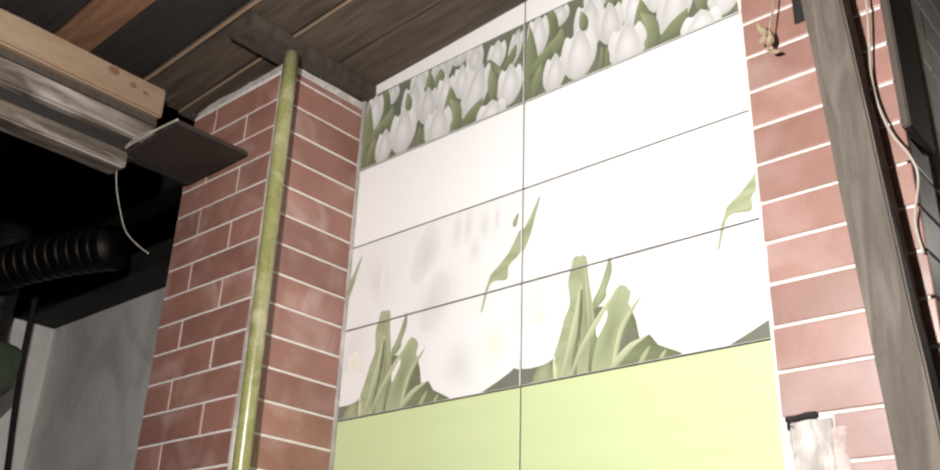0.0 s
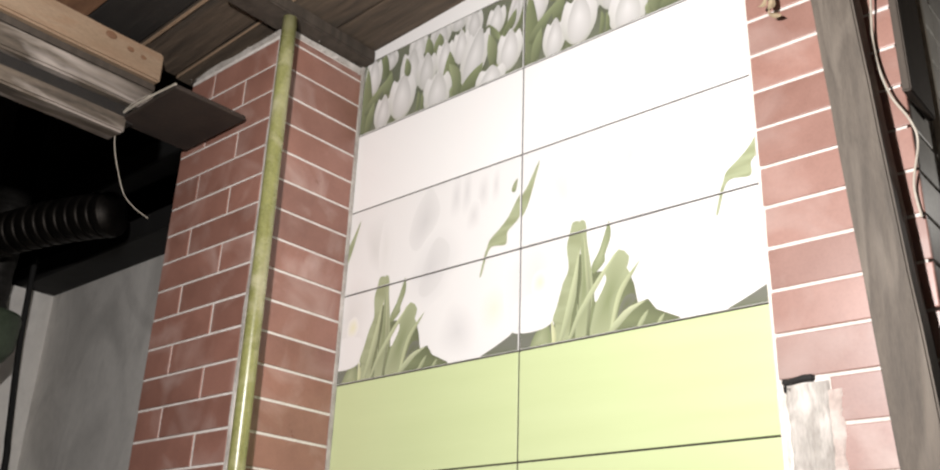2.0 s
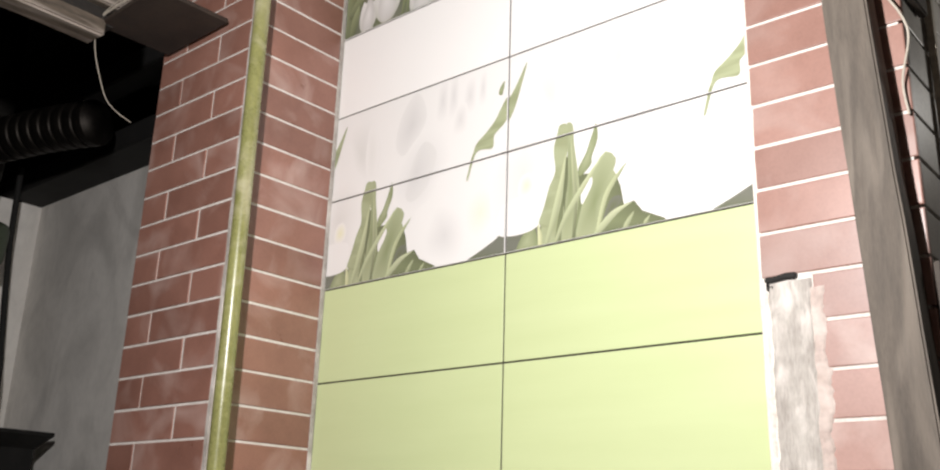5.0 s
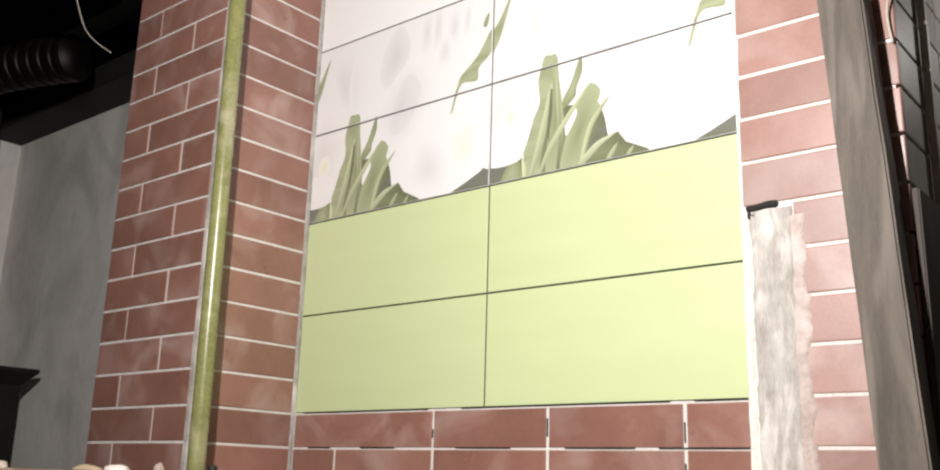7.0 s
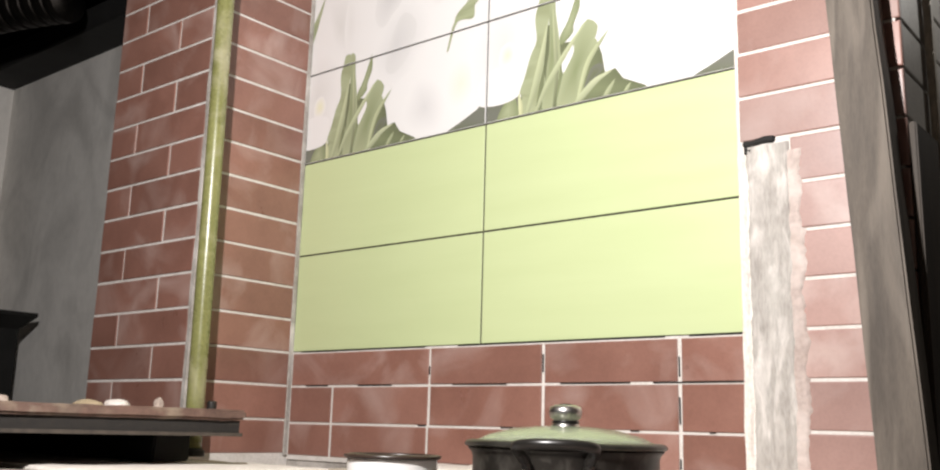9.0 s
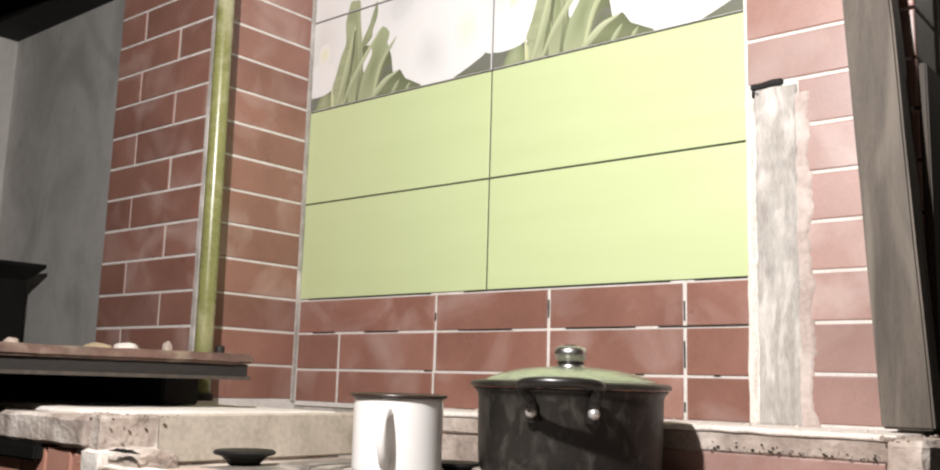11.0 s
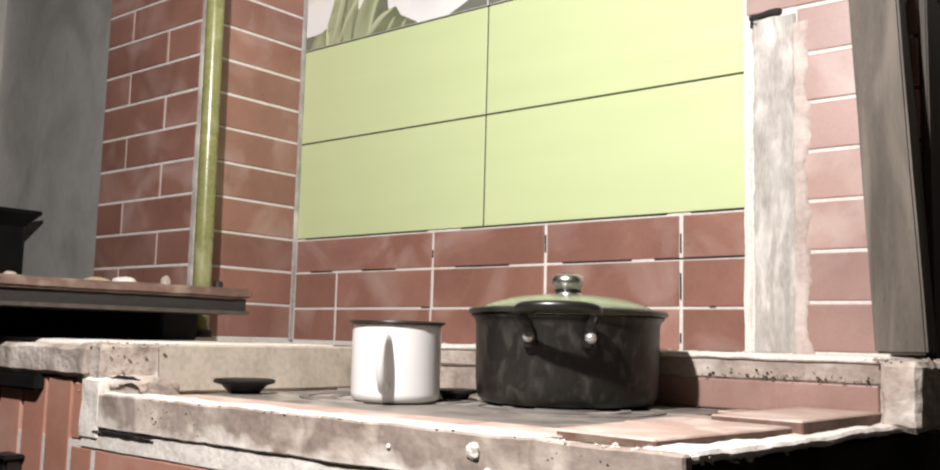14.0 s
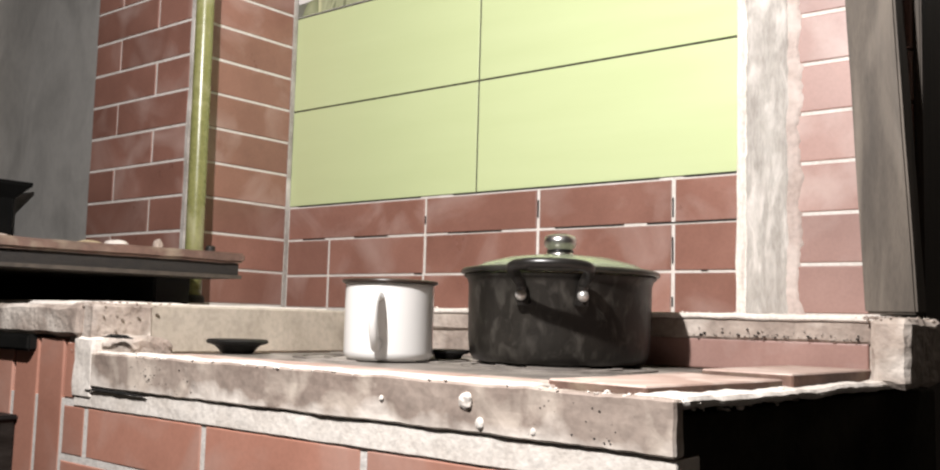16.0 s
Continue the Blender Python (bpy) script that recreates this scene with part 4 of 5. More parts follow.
def rough_bar(x0, x1, y0, y1, z0, z1, amount=0.003, cell=0.018, bevel=0.005):
    """A cement bar with a broken, lumpy surface."""
    bm = box(x0, x1, y0, y1, z0, z1, bevel, 1)
    for axis, size in ((0, x1 - x0), (1, y1 - y0), (2, z1 - z0)):
        n = int(size / cell)
        if n > 1:
            for k in range(1, n):
                p = Vector((x0, y0, z0))
                p[axis] += size * k / n
                nrm = Vector((0, 0, 0))
                nrm[axis] = 1
                bmesh.ops.bisect_plane(bm, geom=bm.verts[:] + bm.edges[:] + bm.faces[:], plane_co=p, plane_no=nrm)
    for v in bm.verts:
        v.co += noise.noise_vector(v.co * 22) * amount + noise.noise_vector(v.co * 70) * amount * 0.6
    return bm


part("front_rim", rough_bar(SX0 + 0.01, SX1 - 0.010, SY0, SY0 + 0.014, 0.7605, 0.803, 0.0013, 0.007, 0.002), IRON_RIM, stove, "rusty angle iron rim with cement crust")
part("rim_mortar", rough_bar(SX0 - 0.03, SX1 - 0.01, SY0 + 0.0028, SY0 + 0.04, 0.7345, 0.7590, 0.0007, 0.009, 0.001), RIM, stove, "white crumbling mortar line")
part("side_rim", askew(rough_bar(SX1 - 0.045, SX1 + 0.004, SY0 + 0.012, -0.10, 0.7945, 0.803, 0.0022, 0.007, 0.003)), RIM, stove, "white crumbling side rim")
part("back_ledge", rough_bar(SX0 - 0.01, SX1 - 0.005, -0.172, -0.006, 0.842, TOP, 0.0018, 0.02, 0.003), CEMENT, stove, "rough cement ledge")
part("ledge_lip", rough_bar(SX0 - 0.01, SX1 - 0.005, -0.176, -0.004, TOP - 0.001, TOP + 0.006, 0.0016, 0.016, 0.002), RIM, stove, "pale chipped ledge top")
part("back_riser", box(SX0, SX1 - 0.01, -0.166, -0.02, 0.80, 0.845), CEMENT, stove)
part("right_pier", rough_bar(SX1 - 0.004, SX1 + 0.038, -0.225, -0.09, 0.797, TOP + 0.003, 0.0042, 0.009, 0.006), CEMENT, stove, "crumbling cement corner pier")
part("left_inner_face", rough_bar(SX0 - 0.05, SX0, SY0 + 0.06, -0.12, 0.80, TOP - 0.002, 0.0008, 0.03, 0.003), BEIGE, stove, "smoothed beige clay face")
part("left_corner", rough_bar(SX0 - 0.055, SX0 + 0.004, SY0 + 0.004, SY0 + 0.09, 0.80, TOP - 0.003, 0.0025, 0.009, 0.004), CEMENT, stove, "broken cement corner")
part("left_rim", rough_bar(-1.25, SX0 - 0.02, SY0 - 0.004, SY0 + 0.10, 0.822, TOP - 0.006, 0.0022, 0.025, 0.005), CEMENT, stove, "rough cement rim")
part("left_top", rough_bar(-1.25, SX0 - 0.01, SY0 + 0.04, -0.25, 0.822, TOP, 0.0015, 0.03, 0.004), RIM, stove, "dusty pale stove top")
part("left_jamb", rough_bar(SX0 - 0.035, SX0 + 0.012, SY0 + 0.0005, SY0 + 0.02, 0.745, 0.822, 0.0018, 0.014, 0.003), RIM, stove, "crumbling white jamb")
part("spall", rough_bar(SX0 - 0.005, SX0 + 0.085, SY0 + 0.012, SY0 + 0.07, 0.795, 0.822, 0.007, 0.009, 0.006), CEMENT, stove, "broken mortar lump")
for k, (x, z, r) in enumerate(((0.530, 0.787, 0.008), (0.545, 0.770, 0.005), (0.60, 0.768, 0.003), (0.43, 0.783, 0.003))):
    bm = bmesh.new()
    bmesh.ops.create_icosphere(bm, subdivisions=2, radius=r, matrix=Matrix.LocRotScale((x, SY0 - 0.0005, z), None, (1, 0.35, 1)))
    for v in bm.verts:
        v.co += noise.noise_vector(v.co * 160) * r * 0.25
    part("mortar_blob", bm, RIM, stove, "pale mortar blob")

def smear(x0, x1, z, low, high, face, seed, cell=0.004, back=0.002):
    """A thin strip on a face looking to -y, straight below and ragged above, low to high tall; here black, for gap
    shade.
    """
    bm = bmesh.new()
    n = int((x1 - x0) / cell)
    rows = []
    for i in range(n + 1):
        x = x0 + (x1 - x0) * i / n
        f = 0.5 + 0.5 * noise.noise(Vector((x * 26, seed, 0))) + 0.35 * noise.noise(Vector((x * 90, seed, 3)))
        h = max(0.001, low + (high - low) * f) * min(1, 4 * i / n, 4 * (n - i) / n + 0.05)
        lean = 0.0012 * noise.noise(Vector((x * 60, seed, 7)))
        rows.append([bm.verts.new((x, face + back, z + lean)), bm.verts.new((x, face, z + 0.0006 + lean)), bm.verts.new((x, face, z + h * 0.7 + 0.0006)), bm.verts.new((x, face + back, z + h + 0.0008))])
    for a, b in zip(rows, rows[1:]):
        for k in range(3):
            bm.faces.new((a[k], b[k], b[k + 1], a[k + 1]))
    bmesh.ops.recalc_face_normals(bm, faces=bm.faces)
    return bm


# black pieces paint the shade under the rim and over the lump
part("rim_gap", box(SX0 - 0.01, SX1 - 0.014, SY0 + 0.007, SY0 + 0.02, 0.748, 0.772), SHADE_AND_BLACK, stove, "black backing for the shade in the gap under the rim")
part("rim_gap", smear(-0.085, 0.05, 0.7560, 0.0008, 0.0042, SY0 - 0.0008, 31), SHADE_AND_BLACK, stove, "black strip for the gap's shade at the rim's end")
part("crevice", smear(-0.062, 0.012, 0.8225, 0.001, 0.0055, SY0 + 0.0025, 51), SHADE_AND_BLACK, stove, "black strip for the shadow line over the broken lump")

# cast iron cooking plate with its rings
plate = part("cooking_plate", box(0.0, 0.545, -0.575, -0.185, 0.797, PLATE, 0.002, 1), CAST, stove, "dusty cast iron cooking plate")
for cx, cy in ((0.17, -0.40), (0.42, -0.36)):
    for r in (0.115, 0.075, 0.04):
        part("ring", turn([(r - 0.012, 0), (r - 0.012, 0.0016), (r, 0.0016), (r, 0)], (cx, cy, PLATE), 40, True), CAST, plate)

# tiles lying round the plate and along the riser
def flat_tile(x0, x1, y0, y1, z0, z1, label="", mat=DUSTY_TOP, rz=0.0):
    bm = box(x0, x1, y0, y1, z0, z1, 0.0015, 1)
    if rz:
        bmesh.ops.rotate(bm, cent=((x0 + x1) / 2, (y0 + y1) / 2, z0), matrix=Matrix.Rotation(radians(rz), 3, "Z"), verts=bm.verts)
    bm.normal_update()
    # clay sides coloured darker for the shade away from the lamp
    for f in bm.faces:
        f.material_index = 1 if f.normal.z < 0.3 else 0
    ob = part("tile", bm, mat, stove, label)
    ob.data.materials.append(CLAY_EDGE_AND_SHADE)
    return ob


for a, b in ((0.01, 0.235), (0.24, 0.475), (0.48, 0.60)):
    flat_tile(a, b, SY0 + 0.024, SY0 + 0.088, 0.797, 0.8045)
flat_tile(0.603, SX1 - 0.034, SY0 + 0.026, -0.42, 0.800, 0.8095, rz=-6.0)
flat_tile(0.63, SX1 - 0.012, -0.415, -0.20, 0.800, 0.8145, rz=-2.5)
flat_tile(0.550, 0.626, -0.452, -0.30, 0.797, 0.8045, rz=-1.0)
flat_tile(0.550, 0.715, -0.236, -0.178, 0.797, 0.806)
flat_tile(0.550, 0.600, -0.575, -0.456, 0.797, 0.8040)
part("edge_mortar", rough_bar(SX0 + 0.02, 0.60, SY0 + 0.002, SY0 + 0.026, 0.796, 0.8055, 0.0016, 0.012, 0.002), RIM, stove, "white mortar line along the rim")
for a, b in ((0.135, 0.38), (0.385, 0.715)):
    tile(stove, a, b, 0.8045, 0.842, -0.170, mat=RED_DUSTY)

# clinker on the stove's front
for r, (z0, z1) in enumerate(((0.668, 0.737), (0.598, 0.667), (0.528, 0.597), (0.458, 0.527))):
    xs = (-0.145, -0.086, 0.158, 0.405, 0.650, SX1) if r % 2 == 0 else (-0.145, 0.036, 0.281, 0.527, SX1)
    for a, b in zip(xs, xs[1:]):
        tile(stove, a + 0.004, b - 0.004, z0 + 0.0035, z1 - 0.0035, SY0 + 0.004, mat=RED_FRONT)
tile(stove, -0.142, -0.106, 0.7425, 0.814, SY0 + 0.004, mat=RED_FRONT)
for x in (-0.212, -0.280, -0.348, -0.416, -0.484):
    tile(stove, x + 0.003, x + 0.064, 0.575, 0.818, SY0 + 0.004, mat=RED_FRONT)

# fire door in the stove's front
door = thing("fire_door", "black iron fire door frame in the stove's front", "stove door", (-0.32, -0.68, 0.7))
part("lintel", box(-0.50, -0.222, SY0 - 0.008, SY0 + 0.01, 0.799, 0.821, 0.003), BLACK_IRON, door)
latch = part("latch", box(-0.300, -0.262, SY0 - 0.022, SY0 + 0.004, 0.600, 0.706, 0.004), TIN, door, "dull grey metal latch")
part("latch_cap", box(-0.305, -0.257, SY0 - 0.026, SY0 + 0.004, 0.704, 0.711, 0.002), BLACK_IRON, latch)

# ---- things on the stove ----
DX, DY = 0.005, -0.505
damper = thing("burner_lid", "small black iron lid lying on the plate", "lid", (DX, DY, PLATE))
part("cap", turn([(0, 0.0), (0.020, 0.0), (0.023, 0.004), (0.030, 0.011), (0.039, 0.0135), (0.041, 0.0165), (0.038, 0.019), (0, 0.019)], (DX, DY, 0.8037), 36), BLACK_IRON, damper)
for k, (x, y) in enumerate(((0.245, -0.355), )):
    hook = thing("burner_lid", "flat black iron lid beside the mug", "lid", (x, y, PLATE))
    part("cap", turn([(0, 0.0), (0.016, 0.0), (0.02, 0.006), (0.030, 0.009), (0.030, 0.0125), (0, 0.013)], (x, y, 0.8055), 36), BLACK_IRON, hook)

MX, MY, MZ = 0.230, -0.451, 0.8055
mug = thing("enamel_mug", "white enamel mug with a dark rim", "mug", (MX, MY, MZ))
R = 0.0545
part("cup", turn([(0, 0.0), (R - 0.006, 0.0), (R - 0.001, 0.004), (R, 0.010), (R, 0.087), (R + 0.001, 0.092), (R - 0.002, 0.092), (R - 0.003, 0.012), (0, 0.008)], (MX, MY, MZ), 56), ENAMEL, mug, smooth=True)
part("rim", turn([(R + 0.0005, 0.090), (R + 0.0045, 0.0915), (R + 0.0045, 0.0945), (R - 0.002, 0.0955), (R - 0.003, 0.0915)], (MX, MY, MZ), 56, True), ENAMEL_RIM, mug, "dark brown enamel rim", smooth=True)
hd = Vector((0.515, -0.857, 0)).normalized()
def hp(out, up):
    return Vector((MX, MY, MZ)) + hd * (R + out) + Vector((0, 0, up))
bm = tube([hp(-0.002, 0.074), hp(0.014, 0.076), hp(0.027, 0.068), hp(0.030, 0.050), hp(0.024, 0.030), hp(0.012, 0.016), hp(0.004, 0.022)], 0.0055, 12)
part("handle", bm, ENAMEL, mug, smooth=True)

mug.scale = (1, 1, 1.02)

CX, CY, CZ = 0.374, -0.292, 0.8052
pot = thing("cooking_pot", "worn black cooking pot with a glass lid", "pot", (CX, CY, CZ))
P = 0.1145
part("body", turn([(0, 0.0), (P - 0.018, 0.0), (P - 0.007, 0.003), (P - 0.002, 0.012), (P, 0.030), (P + 0.001, 0.098), (P + 0.003, 0.104), (P + 0.007, 0.107), (P + 0.007, 0.109), (P - 0.001, 0.108), (P - 0.003, 0.03), (P - 0.02, 0.005), (0, 0.004)],
                  (CX, CY, CZ), 72), POT_BLACK, pot, smooth=True)
LIDRING = material("dull_gunmetal", (0.11, 0.105, 0.09), (0.05, 0.048, 0.042), 0.35, 20, 160, 0.05, metal=0.8)
part("lid_ring", turn([(P + 0.004, 0.1095), (P + 0.010, 0.110), (P + 0.0115, 0.113), (P + 0.009, 0.1165), (P + 0.002, 0.118), (P - 0.002, 0.1165), (P - 0.002, 0.111)], (CX, CY, CZ), 72, True), LIDRING, pot, "dull dark steel lid ring", smooth=True)
lid = part("lid", turn([(P - 0.001, 0.116), (P - 0.02, 0.1250), (P - 0.05, 0.1325), (0.03, 0.1362), (0.006, 0.1365), (0.006, 0.1335), (0.03, 0.1332), (P - 0.05, 0.1295), (P - 0.02, 0.122), (P - 0.001, 0.113)], (CX, CY, CZ), 72, True), GLASS, pot, "domed glass lid tinted with the wall's reflection", smooth=True)
knob = part("knob", turn([(0, 0.133), (0.018, 0.133), (0.018, 0.138), (0.0145, 0.140), (0.0145, 0.143), (0.0195, 0.147), (0.021, 0.154), (0.0195, 0.160), (0.013, 0.1625), (0, 0.163)], (CX, CY, CZ), 40), STEEL, pot, "polished steel knob", smooth=True)
part("knob_band", turn([(0.0165, 0.1400), (0.0178, 0.1415), (0.0165, 0.143), (0.0145, 0.1415)], (CX, CY, CZ), 40, True), BAKELITE, pot, smooth=True)
part("knob_top", turn([(0, 0.1622), (0.008, 0.1626), (0.009, 0.1636), (0, 0.1644)], (CX, CY, CZ), 32), BAKELITE, pot, smooth=True)


def pot_handle(sign):
    """A loop handle with two riveted lugs; sign turns it to the pot's far side."""
    n = Vector((0.492, -0.871, 0)) * sign
    s = Vector((0.871, 0.492, 0)) * sign
    def q(out, along, up):
        ang = along / P
        d = n * math.cos(ang) + s * math.sin(ang)
        return Vector((CX, CY, CZ)) + d * (P + out) + Vector((0, 0, up))
    h = part("handle", tube([q(0.012, -0.033, 0.096), q(0.026, -0.035, 0.106), q(0.044, -0.031, 0.113), q(0.055, -0.017, 0.1155), q(0.058, 0, 0.116), q(0.055, 0.017, 0.1155), q(0.044, 0.031, 0.113), q(0.024, 0.035, 0.106), q(0.012, 0.033, 0.096)], 0.0062, 14), BAKELITE, pot, "black loop handle", smooth=True)
    for a in (-0.033, 0.033):
        part("lug", tube([q(0.003, a, 0.072), q(0.006, a, 0.084), q(0.013, a, 0.098)], [0.0085, 0.0055], 12), BAKELITE, h, smooth=True)
        bm = bmesh.new()
        bmesh.ops.create_uvsphere(bm, u_segments=16, v_segments=10, radius=0.0068, matrix=Matrix.Translation(q(0.0105, a, 0.082)))
        part("rivet", bm, RIVET, h, "bright round rivet", smooth=True)


pot_handle(1)
pot_handle(-1)

# ---- the board over the stove's left part ----
slab = thing("clay_edged_board", "thick dark board with a brick-red worn edge", "board", (-0.7, -0.6, 0.92))
bm = bmesh.new()
quad = ((-0.213, -0.328), (-1.20, -0.325), (-1.26, -1.0), (-0.325, -1.02))
def prism(bm, quad, z0, z1, inset=0.0):
    c = Vector((sum(q[0] for q in quad) / 4, sum(q[1] for q in quad) / 4, 0))
    lo = [bm.verts.new(Vector((x, y, z0)) + (c - Vector((x, y, 0))).normalized() * inset) for x, y in quad]
    hi = [bm.verts.new((v.co.x, v.co.y, z1)) for v in lo]
    bm.faces.new(lo), bm.faces.new(hi[::-1])
    for k in range(4):
        bm.faces.new((lo[k], lo[(k + 1) % 4], hi[(k + 1) % 4], hi[k]))
    bmesh.ops.recalc_face_normals(bm, faces=bm.faces)
prism(bm, quad, 0.938, 0.955)
bmesh.ops.bevel(bm, geom=bm.edges[:], offset=0.004, segments=2, affect="EDGES")
bmesh.ops.subdivide_edges(bm, edges=[e for e in bm.edges if e.calc_length() > 0.2], cuts=40, use_grid_fill=True)
for v in bm.verts:
    v.co += noise.noise_vector(v.co * 30) * 0.0016
part("top", bm, CLAY_EDGE_AND_SHADE, slab)
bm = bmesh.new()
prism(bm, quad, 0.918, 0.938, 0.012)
part("under_board", bm, DARK_BOARD, slab, "dark wooden underside")
bm = bmesh.new()
prism(bm, quad, 0.9130, 0.9185, 0.006)
part("bottom_lip", bm, DARK_WOOD, slab, "thin worn bottom lip")
# black blocks and strips stand in for the shade under the board
for x, y, a in ((-0.78, -0.37, 0.43), (-1.0, -0.60, 0.09)):
    st = thing("board_shade_block", "black block filling in the shade under the board", "box", (x, y, TOP), "supports under the board")
    part("case", box(x - a, x + a, y - 0.035, y + 0.035, TOP + 0.001, 0.917, 0.003), SHADE_AND_BLACK, st)
    part("flange", box(x - a - 0.004, x + a + 0.004, y - 0.039, y - 0.0355, 0.905, 0.911, 0.001), BLACK_IRON, st, "thin dull flange")


def lump(name, label, category, x, y, z, a, b, c, mat, seed=0, parts=()):
    t = thing(name, label, category, (x, y, z))
    bm = bmesh.new()
    bmesh.ops.create_icosphere(bm, subdivisions=3, radius=1)
    for v in bm.verts:
        v.co *= 1 + 0.22 * noise.noise(v.co * 1.6 + Vector((seed, 0, 0)))
        v.co = Vector((x + v.co.x * a, y + v.co.y * b, z - 0.0008 + max(0, v.co.z) * 2 * c))
    part("lump", bm, mat, t, smooth=True)
    return t


lump("garlic_bulb", "white papery garlic bulb on the dark board", "garlic", -0.305, -0.505, 0.955, 0.023, 0.019, 0.0052, GARLIC, 3)
lump("crumb", "reddish clay crumb on the dark board", "crumb", -0.270, -0.455, 0.955, 0.009, 0.008, 0.008, CRUMB, 5)
lump("peel", "dry brown peel beside the garlic bulb", "peel", -0.335, -0.535, 0.955, 0.034, 0.018, 0.005, DRY, 9)
lump("crumb", "pale stone chip on the dark board", "crumb", -0.385, -0.645, 0.955, 0.014, 0.012, 0.006, CRUMB, 12)
lump("rag", "flat greyish rag on the dark board", "rag", -0.44, -0.700, 0.955, 0.05, 0.03, 0.004, CRUMB, 15)
bowl = thing("small_plate", "small white plate on the dark board", "plate", (-0.50, -0.80, 0.955))
part("dish", turn([(0, 0.0), (0.02, 0.0), (0.024, 0.012), (0.045, 0.020), (0.045, 0.0225), (0.02, 0.014), (0, 0.012)], (-0.50, -0.80, 0.9565), 36), ENAMEL, bowl, smooth=True)
cap = thing("bottle_cap", "small pale plastic stub at the board's corner", "cap", (-0.30, -0.33, 0.955))
part("stub", turn([(0, 0), (0.008, 0), (0.008, 0.012), (0.006, 0.014), (0, 0.014)], (-0.300, -0.335, 0.955), 20), TIN, cap)

# ---- far left ----
def iron_stand(x, y, w, h, z, label):
    s = thing("iron_hood", label, "hood", (x, y, 0))
    part("trunk", box(x - w / 2, x + w / 2, y - w / 2, y + w / 2, 0, z - 0.05, 0.004), BLACK_IRON, s)
    bm = bmesh.new()
    lo = [bm.verts.new((x + sx * w / 2, y + sy * w / 2, z - 0.055)) for sx, sy in ((-1, -1), (1, -1), (1, 1), (-1, 1))]
    hi = [bm.verts.new((x + sx * (w / 2 + h), y + sy * (w / 2 + h), z - 0.012)) for sx, sy in ((-1, -1), (1, -1), (1, 1), (-1, 1))]
    tp = [bm.verts.new((v.co.x, v.co.y, z)) for v in hi]
    for a, b in ((lo, hi), (hi, tp)):
        for k in range(4):
            bm.faces.new((a[k], a[(k + 1) % 4], b[(k + 1) % 4], b[k]))
    bm.faces.new(tp[::-1])
    bmesh.ops.recalc_face_normals(bm, faces=bm.faces)
    part("flare", bm, BLACK_IRON, s, "flared black rim")


iron_stand(-2.260, 0.070, 0.26, 0.040, 1.274, "black iron stand with a flared rim by the concrete wall")

can = thing("green_canister", "grey-green enamel canister hung from a tin pipe", "canister", (-2.35, -0.35, 1.9))
part("body", turn([(0, 0), (0.05, 0.0), (0.085, 0.02), (0.11, 0.06), (0.115, 0.16), (0.11, 0.175), (0, 0.175)], (-2.20, -0.10, 1.76), 36), GREEN_CAN, can, smooth=True)
part("pipe", turn([(0, 0.0), (0.055, 0.0), (0.062, 0.02), (0.055, 0.04), (0.06, 0.09), (0.055, 0.14), (0.06, 0.2), (0.055, 0.815), (0, 0.815)], (-2.20, -0.10, 1.935), 32), TIN, can, "dull tin pipe", smooth=True)
duct = thing("tin_duct", "dull ribbed tin duct under the blackened ceiling", "duct", (-1.85, -0.12, 2.15))
DUCT_TIN = material("dark_ribbed_tin", (0.036, 0.031, 0.026), (0.012, 0.010, 0.009), 0.52, 14, 100, 0.2, metal=0.85)
DUCT = (Vector((-2.12, -0.20, 2.14)), Vector((-1.60, -0.02, 2.17)))
part("tube", tube([DUCT[0], DUCT[0].lerp(DUCT[1], 0.5) + Vector((0, 0, 0.015)), DUCT[1]], 0.066, 24), DUCT_TIN, duct, smooth=True)
for k in range(13):
    p = DUCT[0].lerp(DUCT[1], (k + 0.5) / 13) + Vector((0, 0, 0.06 * ((k + 0.5) / 13) * (1 - (k + 0.5) / 13)))
    d = (DUCT[1] - DUCT[0]).normalized() * 0.014
    part("rib", tube([p - d, p, p + d], 0.072, 24, 2), DUCT_TIN, duct, smooth=True)

riser = thing("dark_cable", "thick dark cable down the concrete wall's edge", "cable", (-2.2, 0.04, 1.8))
part("strand", tube([(-2.245, 0.04, 2.19), (-2.235, 0.04, 2.03), (-2.225, 0.04, 1.91), (-2.19, 0.04, 1.72), (-2.152, 0.04, 1.55), (-2.12, 0.04, 1.3), (-2.11, 0.04, 0.0)], 0.011, 8), SHADE_AND_BLACK, riser, smooth=True)


def scatter(count, place, r0, r1, seed):
    """Small broken lumps at places given by place(rng), in one mesh."""
    g = random.Random(seed)
    bm = bmesh.new()
    for _ in range(count):
        p, rad = Vector(place(g)), g.uniform(r0, r1) * g.uniform(0.5, 1)
        made = bmesh.ops.create_icosphere(bm, subdivisions=1, radius=rad)["verts"]
        for v in made:
            v.co = p + Vector((v.co.x * g.uniform(0.8, 1.5), v.co.y, v.co.z * 0.7)) * g.uniform(0.75, 1.2)
    return bm


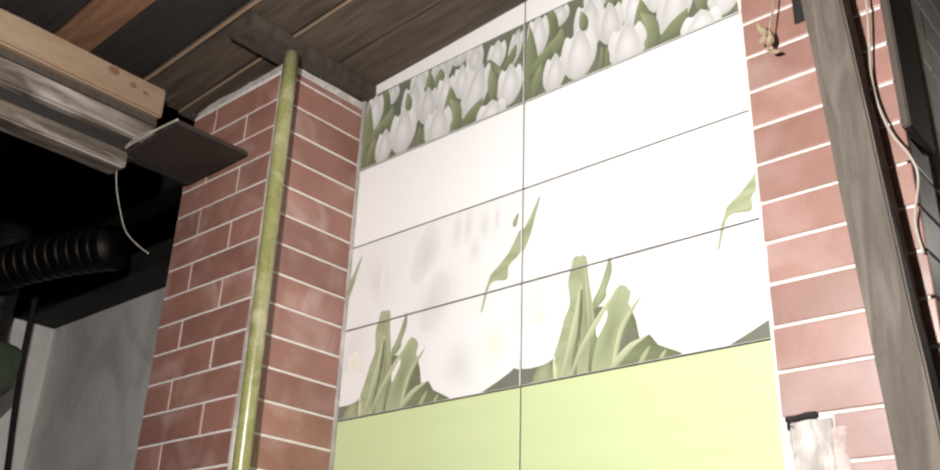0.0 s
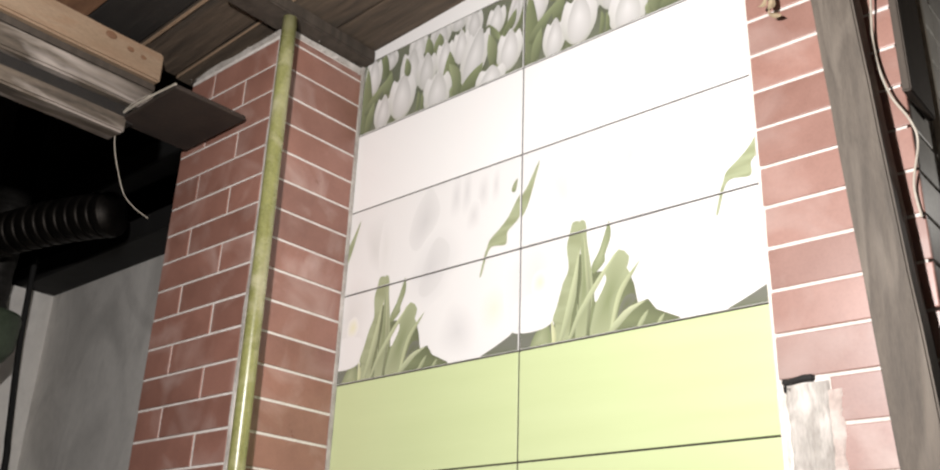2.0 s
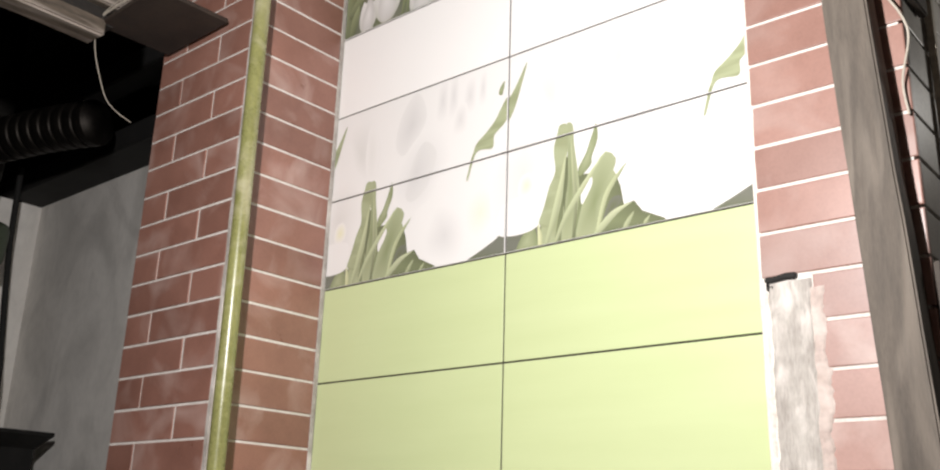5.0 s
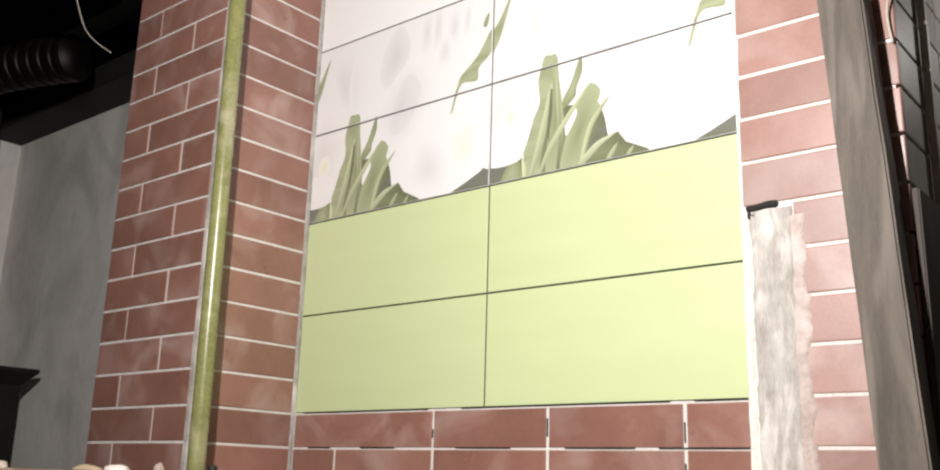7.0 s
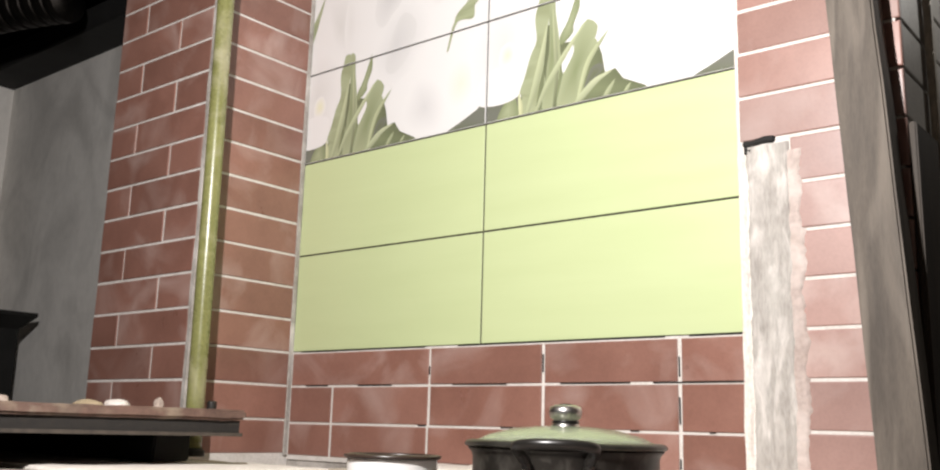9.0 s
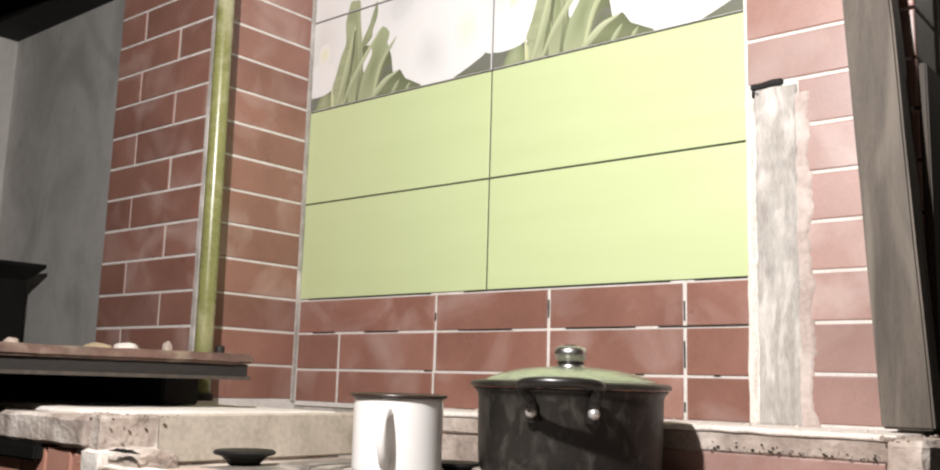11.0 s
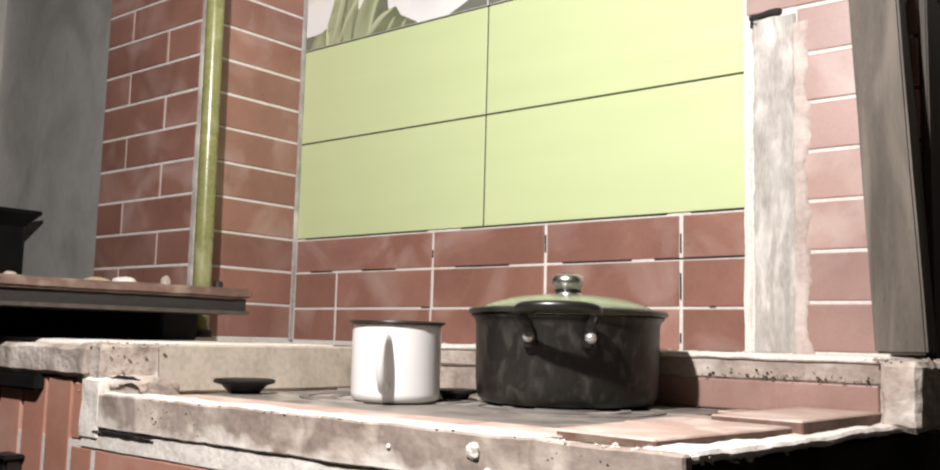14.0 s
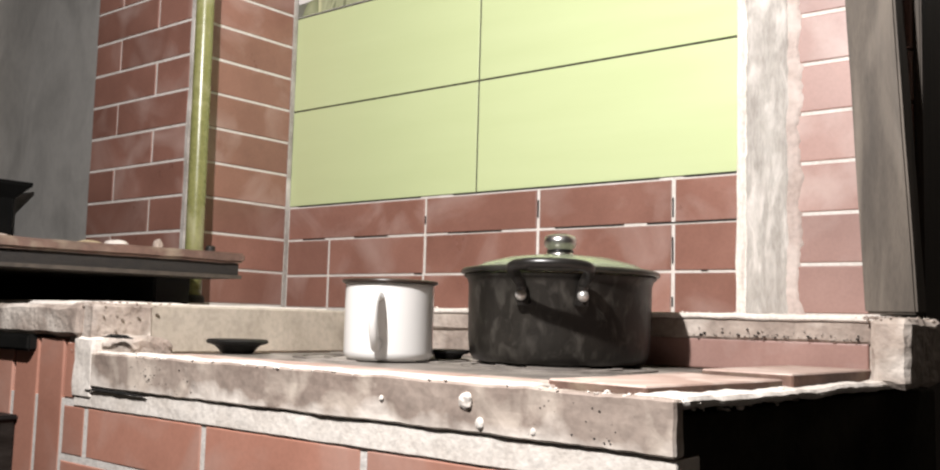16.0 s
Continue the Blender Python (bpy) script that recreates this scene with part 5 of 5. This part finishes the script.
pits = part("pits", scatter(70, lambda g: (g.uniform(0.50, 0.715), -0.1735, 0.8435 + abs(g.gauss(0, 0.004))), 0.0008, 0.0022, 1), SHADE_AND_BLACK, stove, "dark pits along the ledge's lower edge")
tagged(pits, kind="stuff")
pits = part("pits", scatter(190, lambda g: (g.choice((0.0, 0.03, 0.03, 0.08, 0.62, 0.67)) + g.gauss(0, 0.03), SY0 + 0.0006, 0.763 + abs(g.gauss(0, 0.016))), 0.0004, 0.0016, 2), SHADE_AND_BLACK, stove, "dark rust pits in the rim")
tagged(pits, kind="stuff")
bits = part("crumbs", scatter(120, lambda g: (g.uniform(-0.08, 0.74), SY0 + abs(g.gauss(0.002, 0.006)), 0.803 + g.uniform(-0.001, 0.001)), 0.0008, 0.003, 3), RIM, stove, "white mortar crumbs on the rim")
tagged(bits, kind="stuff")
bits = part("crumbs", scatter(110, lambda g: (SX1 - 0.012 + g.gauss(0, 0.005), g.uniform(-0.64, -0.2), 0.800 + g.uniform(-0.009, 0.003)), 0.001, 0.004, 4), RIM, stove, "white mortar crumbs on the side rim")
tagged(bits, kind="stuff")
bits = part("crumbs", scatter(90, lambda g: (g.uniform(SX0 - 0.05, SX0 + 0.06), g.uniform(SY0, SY0 + 0.09), g.choice((0.804, 0.864)) + g.uniform(0, 0.003)), 0.001, 0.0032, 5), CEMENT, stove, "broken cement crumbs")
tagged(bits, kind="stuff")
bits = part("crumbs", scatter(80, lambda g: (g.uniform(0.715, 0.772), g.uniform(-0.225, -0.10), 0.871 + g.uniform(-0.002, 0.002)), 0.001, 0.004, 6), CEMENT, stove, "broken cement crumbs on the pier")
tagged(bits, kind="stuff")
bits = part("crumbs", scatter(120, lambda g: (g.uniform(-0.08, 0.70), g.uniform(-0.172, -0.02), 0.8745 + g.uniform(-0.001, 0.001)), 0.001, 0.003, 7), RIM, stove, "dust and crumbs on the ledge")
tagged(bits, kind="stuff")

bits = part("crumbs", scatter(60, lambda g: (g.uniform(PX0, PX1), PY + g.gauss(0, 0.003), 2.266 + g.gauss(0, 0.005)), 0.001, 0.004, 8), GREY_MORTAR, pillar, "ragged mortar crumbs on the cap")
tagged(bits, kind="stuff")
bits = part("crumbs", scatter(50, lambda g: (PX1 + g.gauss(0, 0.003), g.uniform(PY, 0.0), 2.266 + g.gauss(0, 0.005)), 0.001, 0.004, 9), GREY_MORTAR, pillar, "ragged mortar crumbs on the cap")
tagged(bits, kind="stuff")
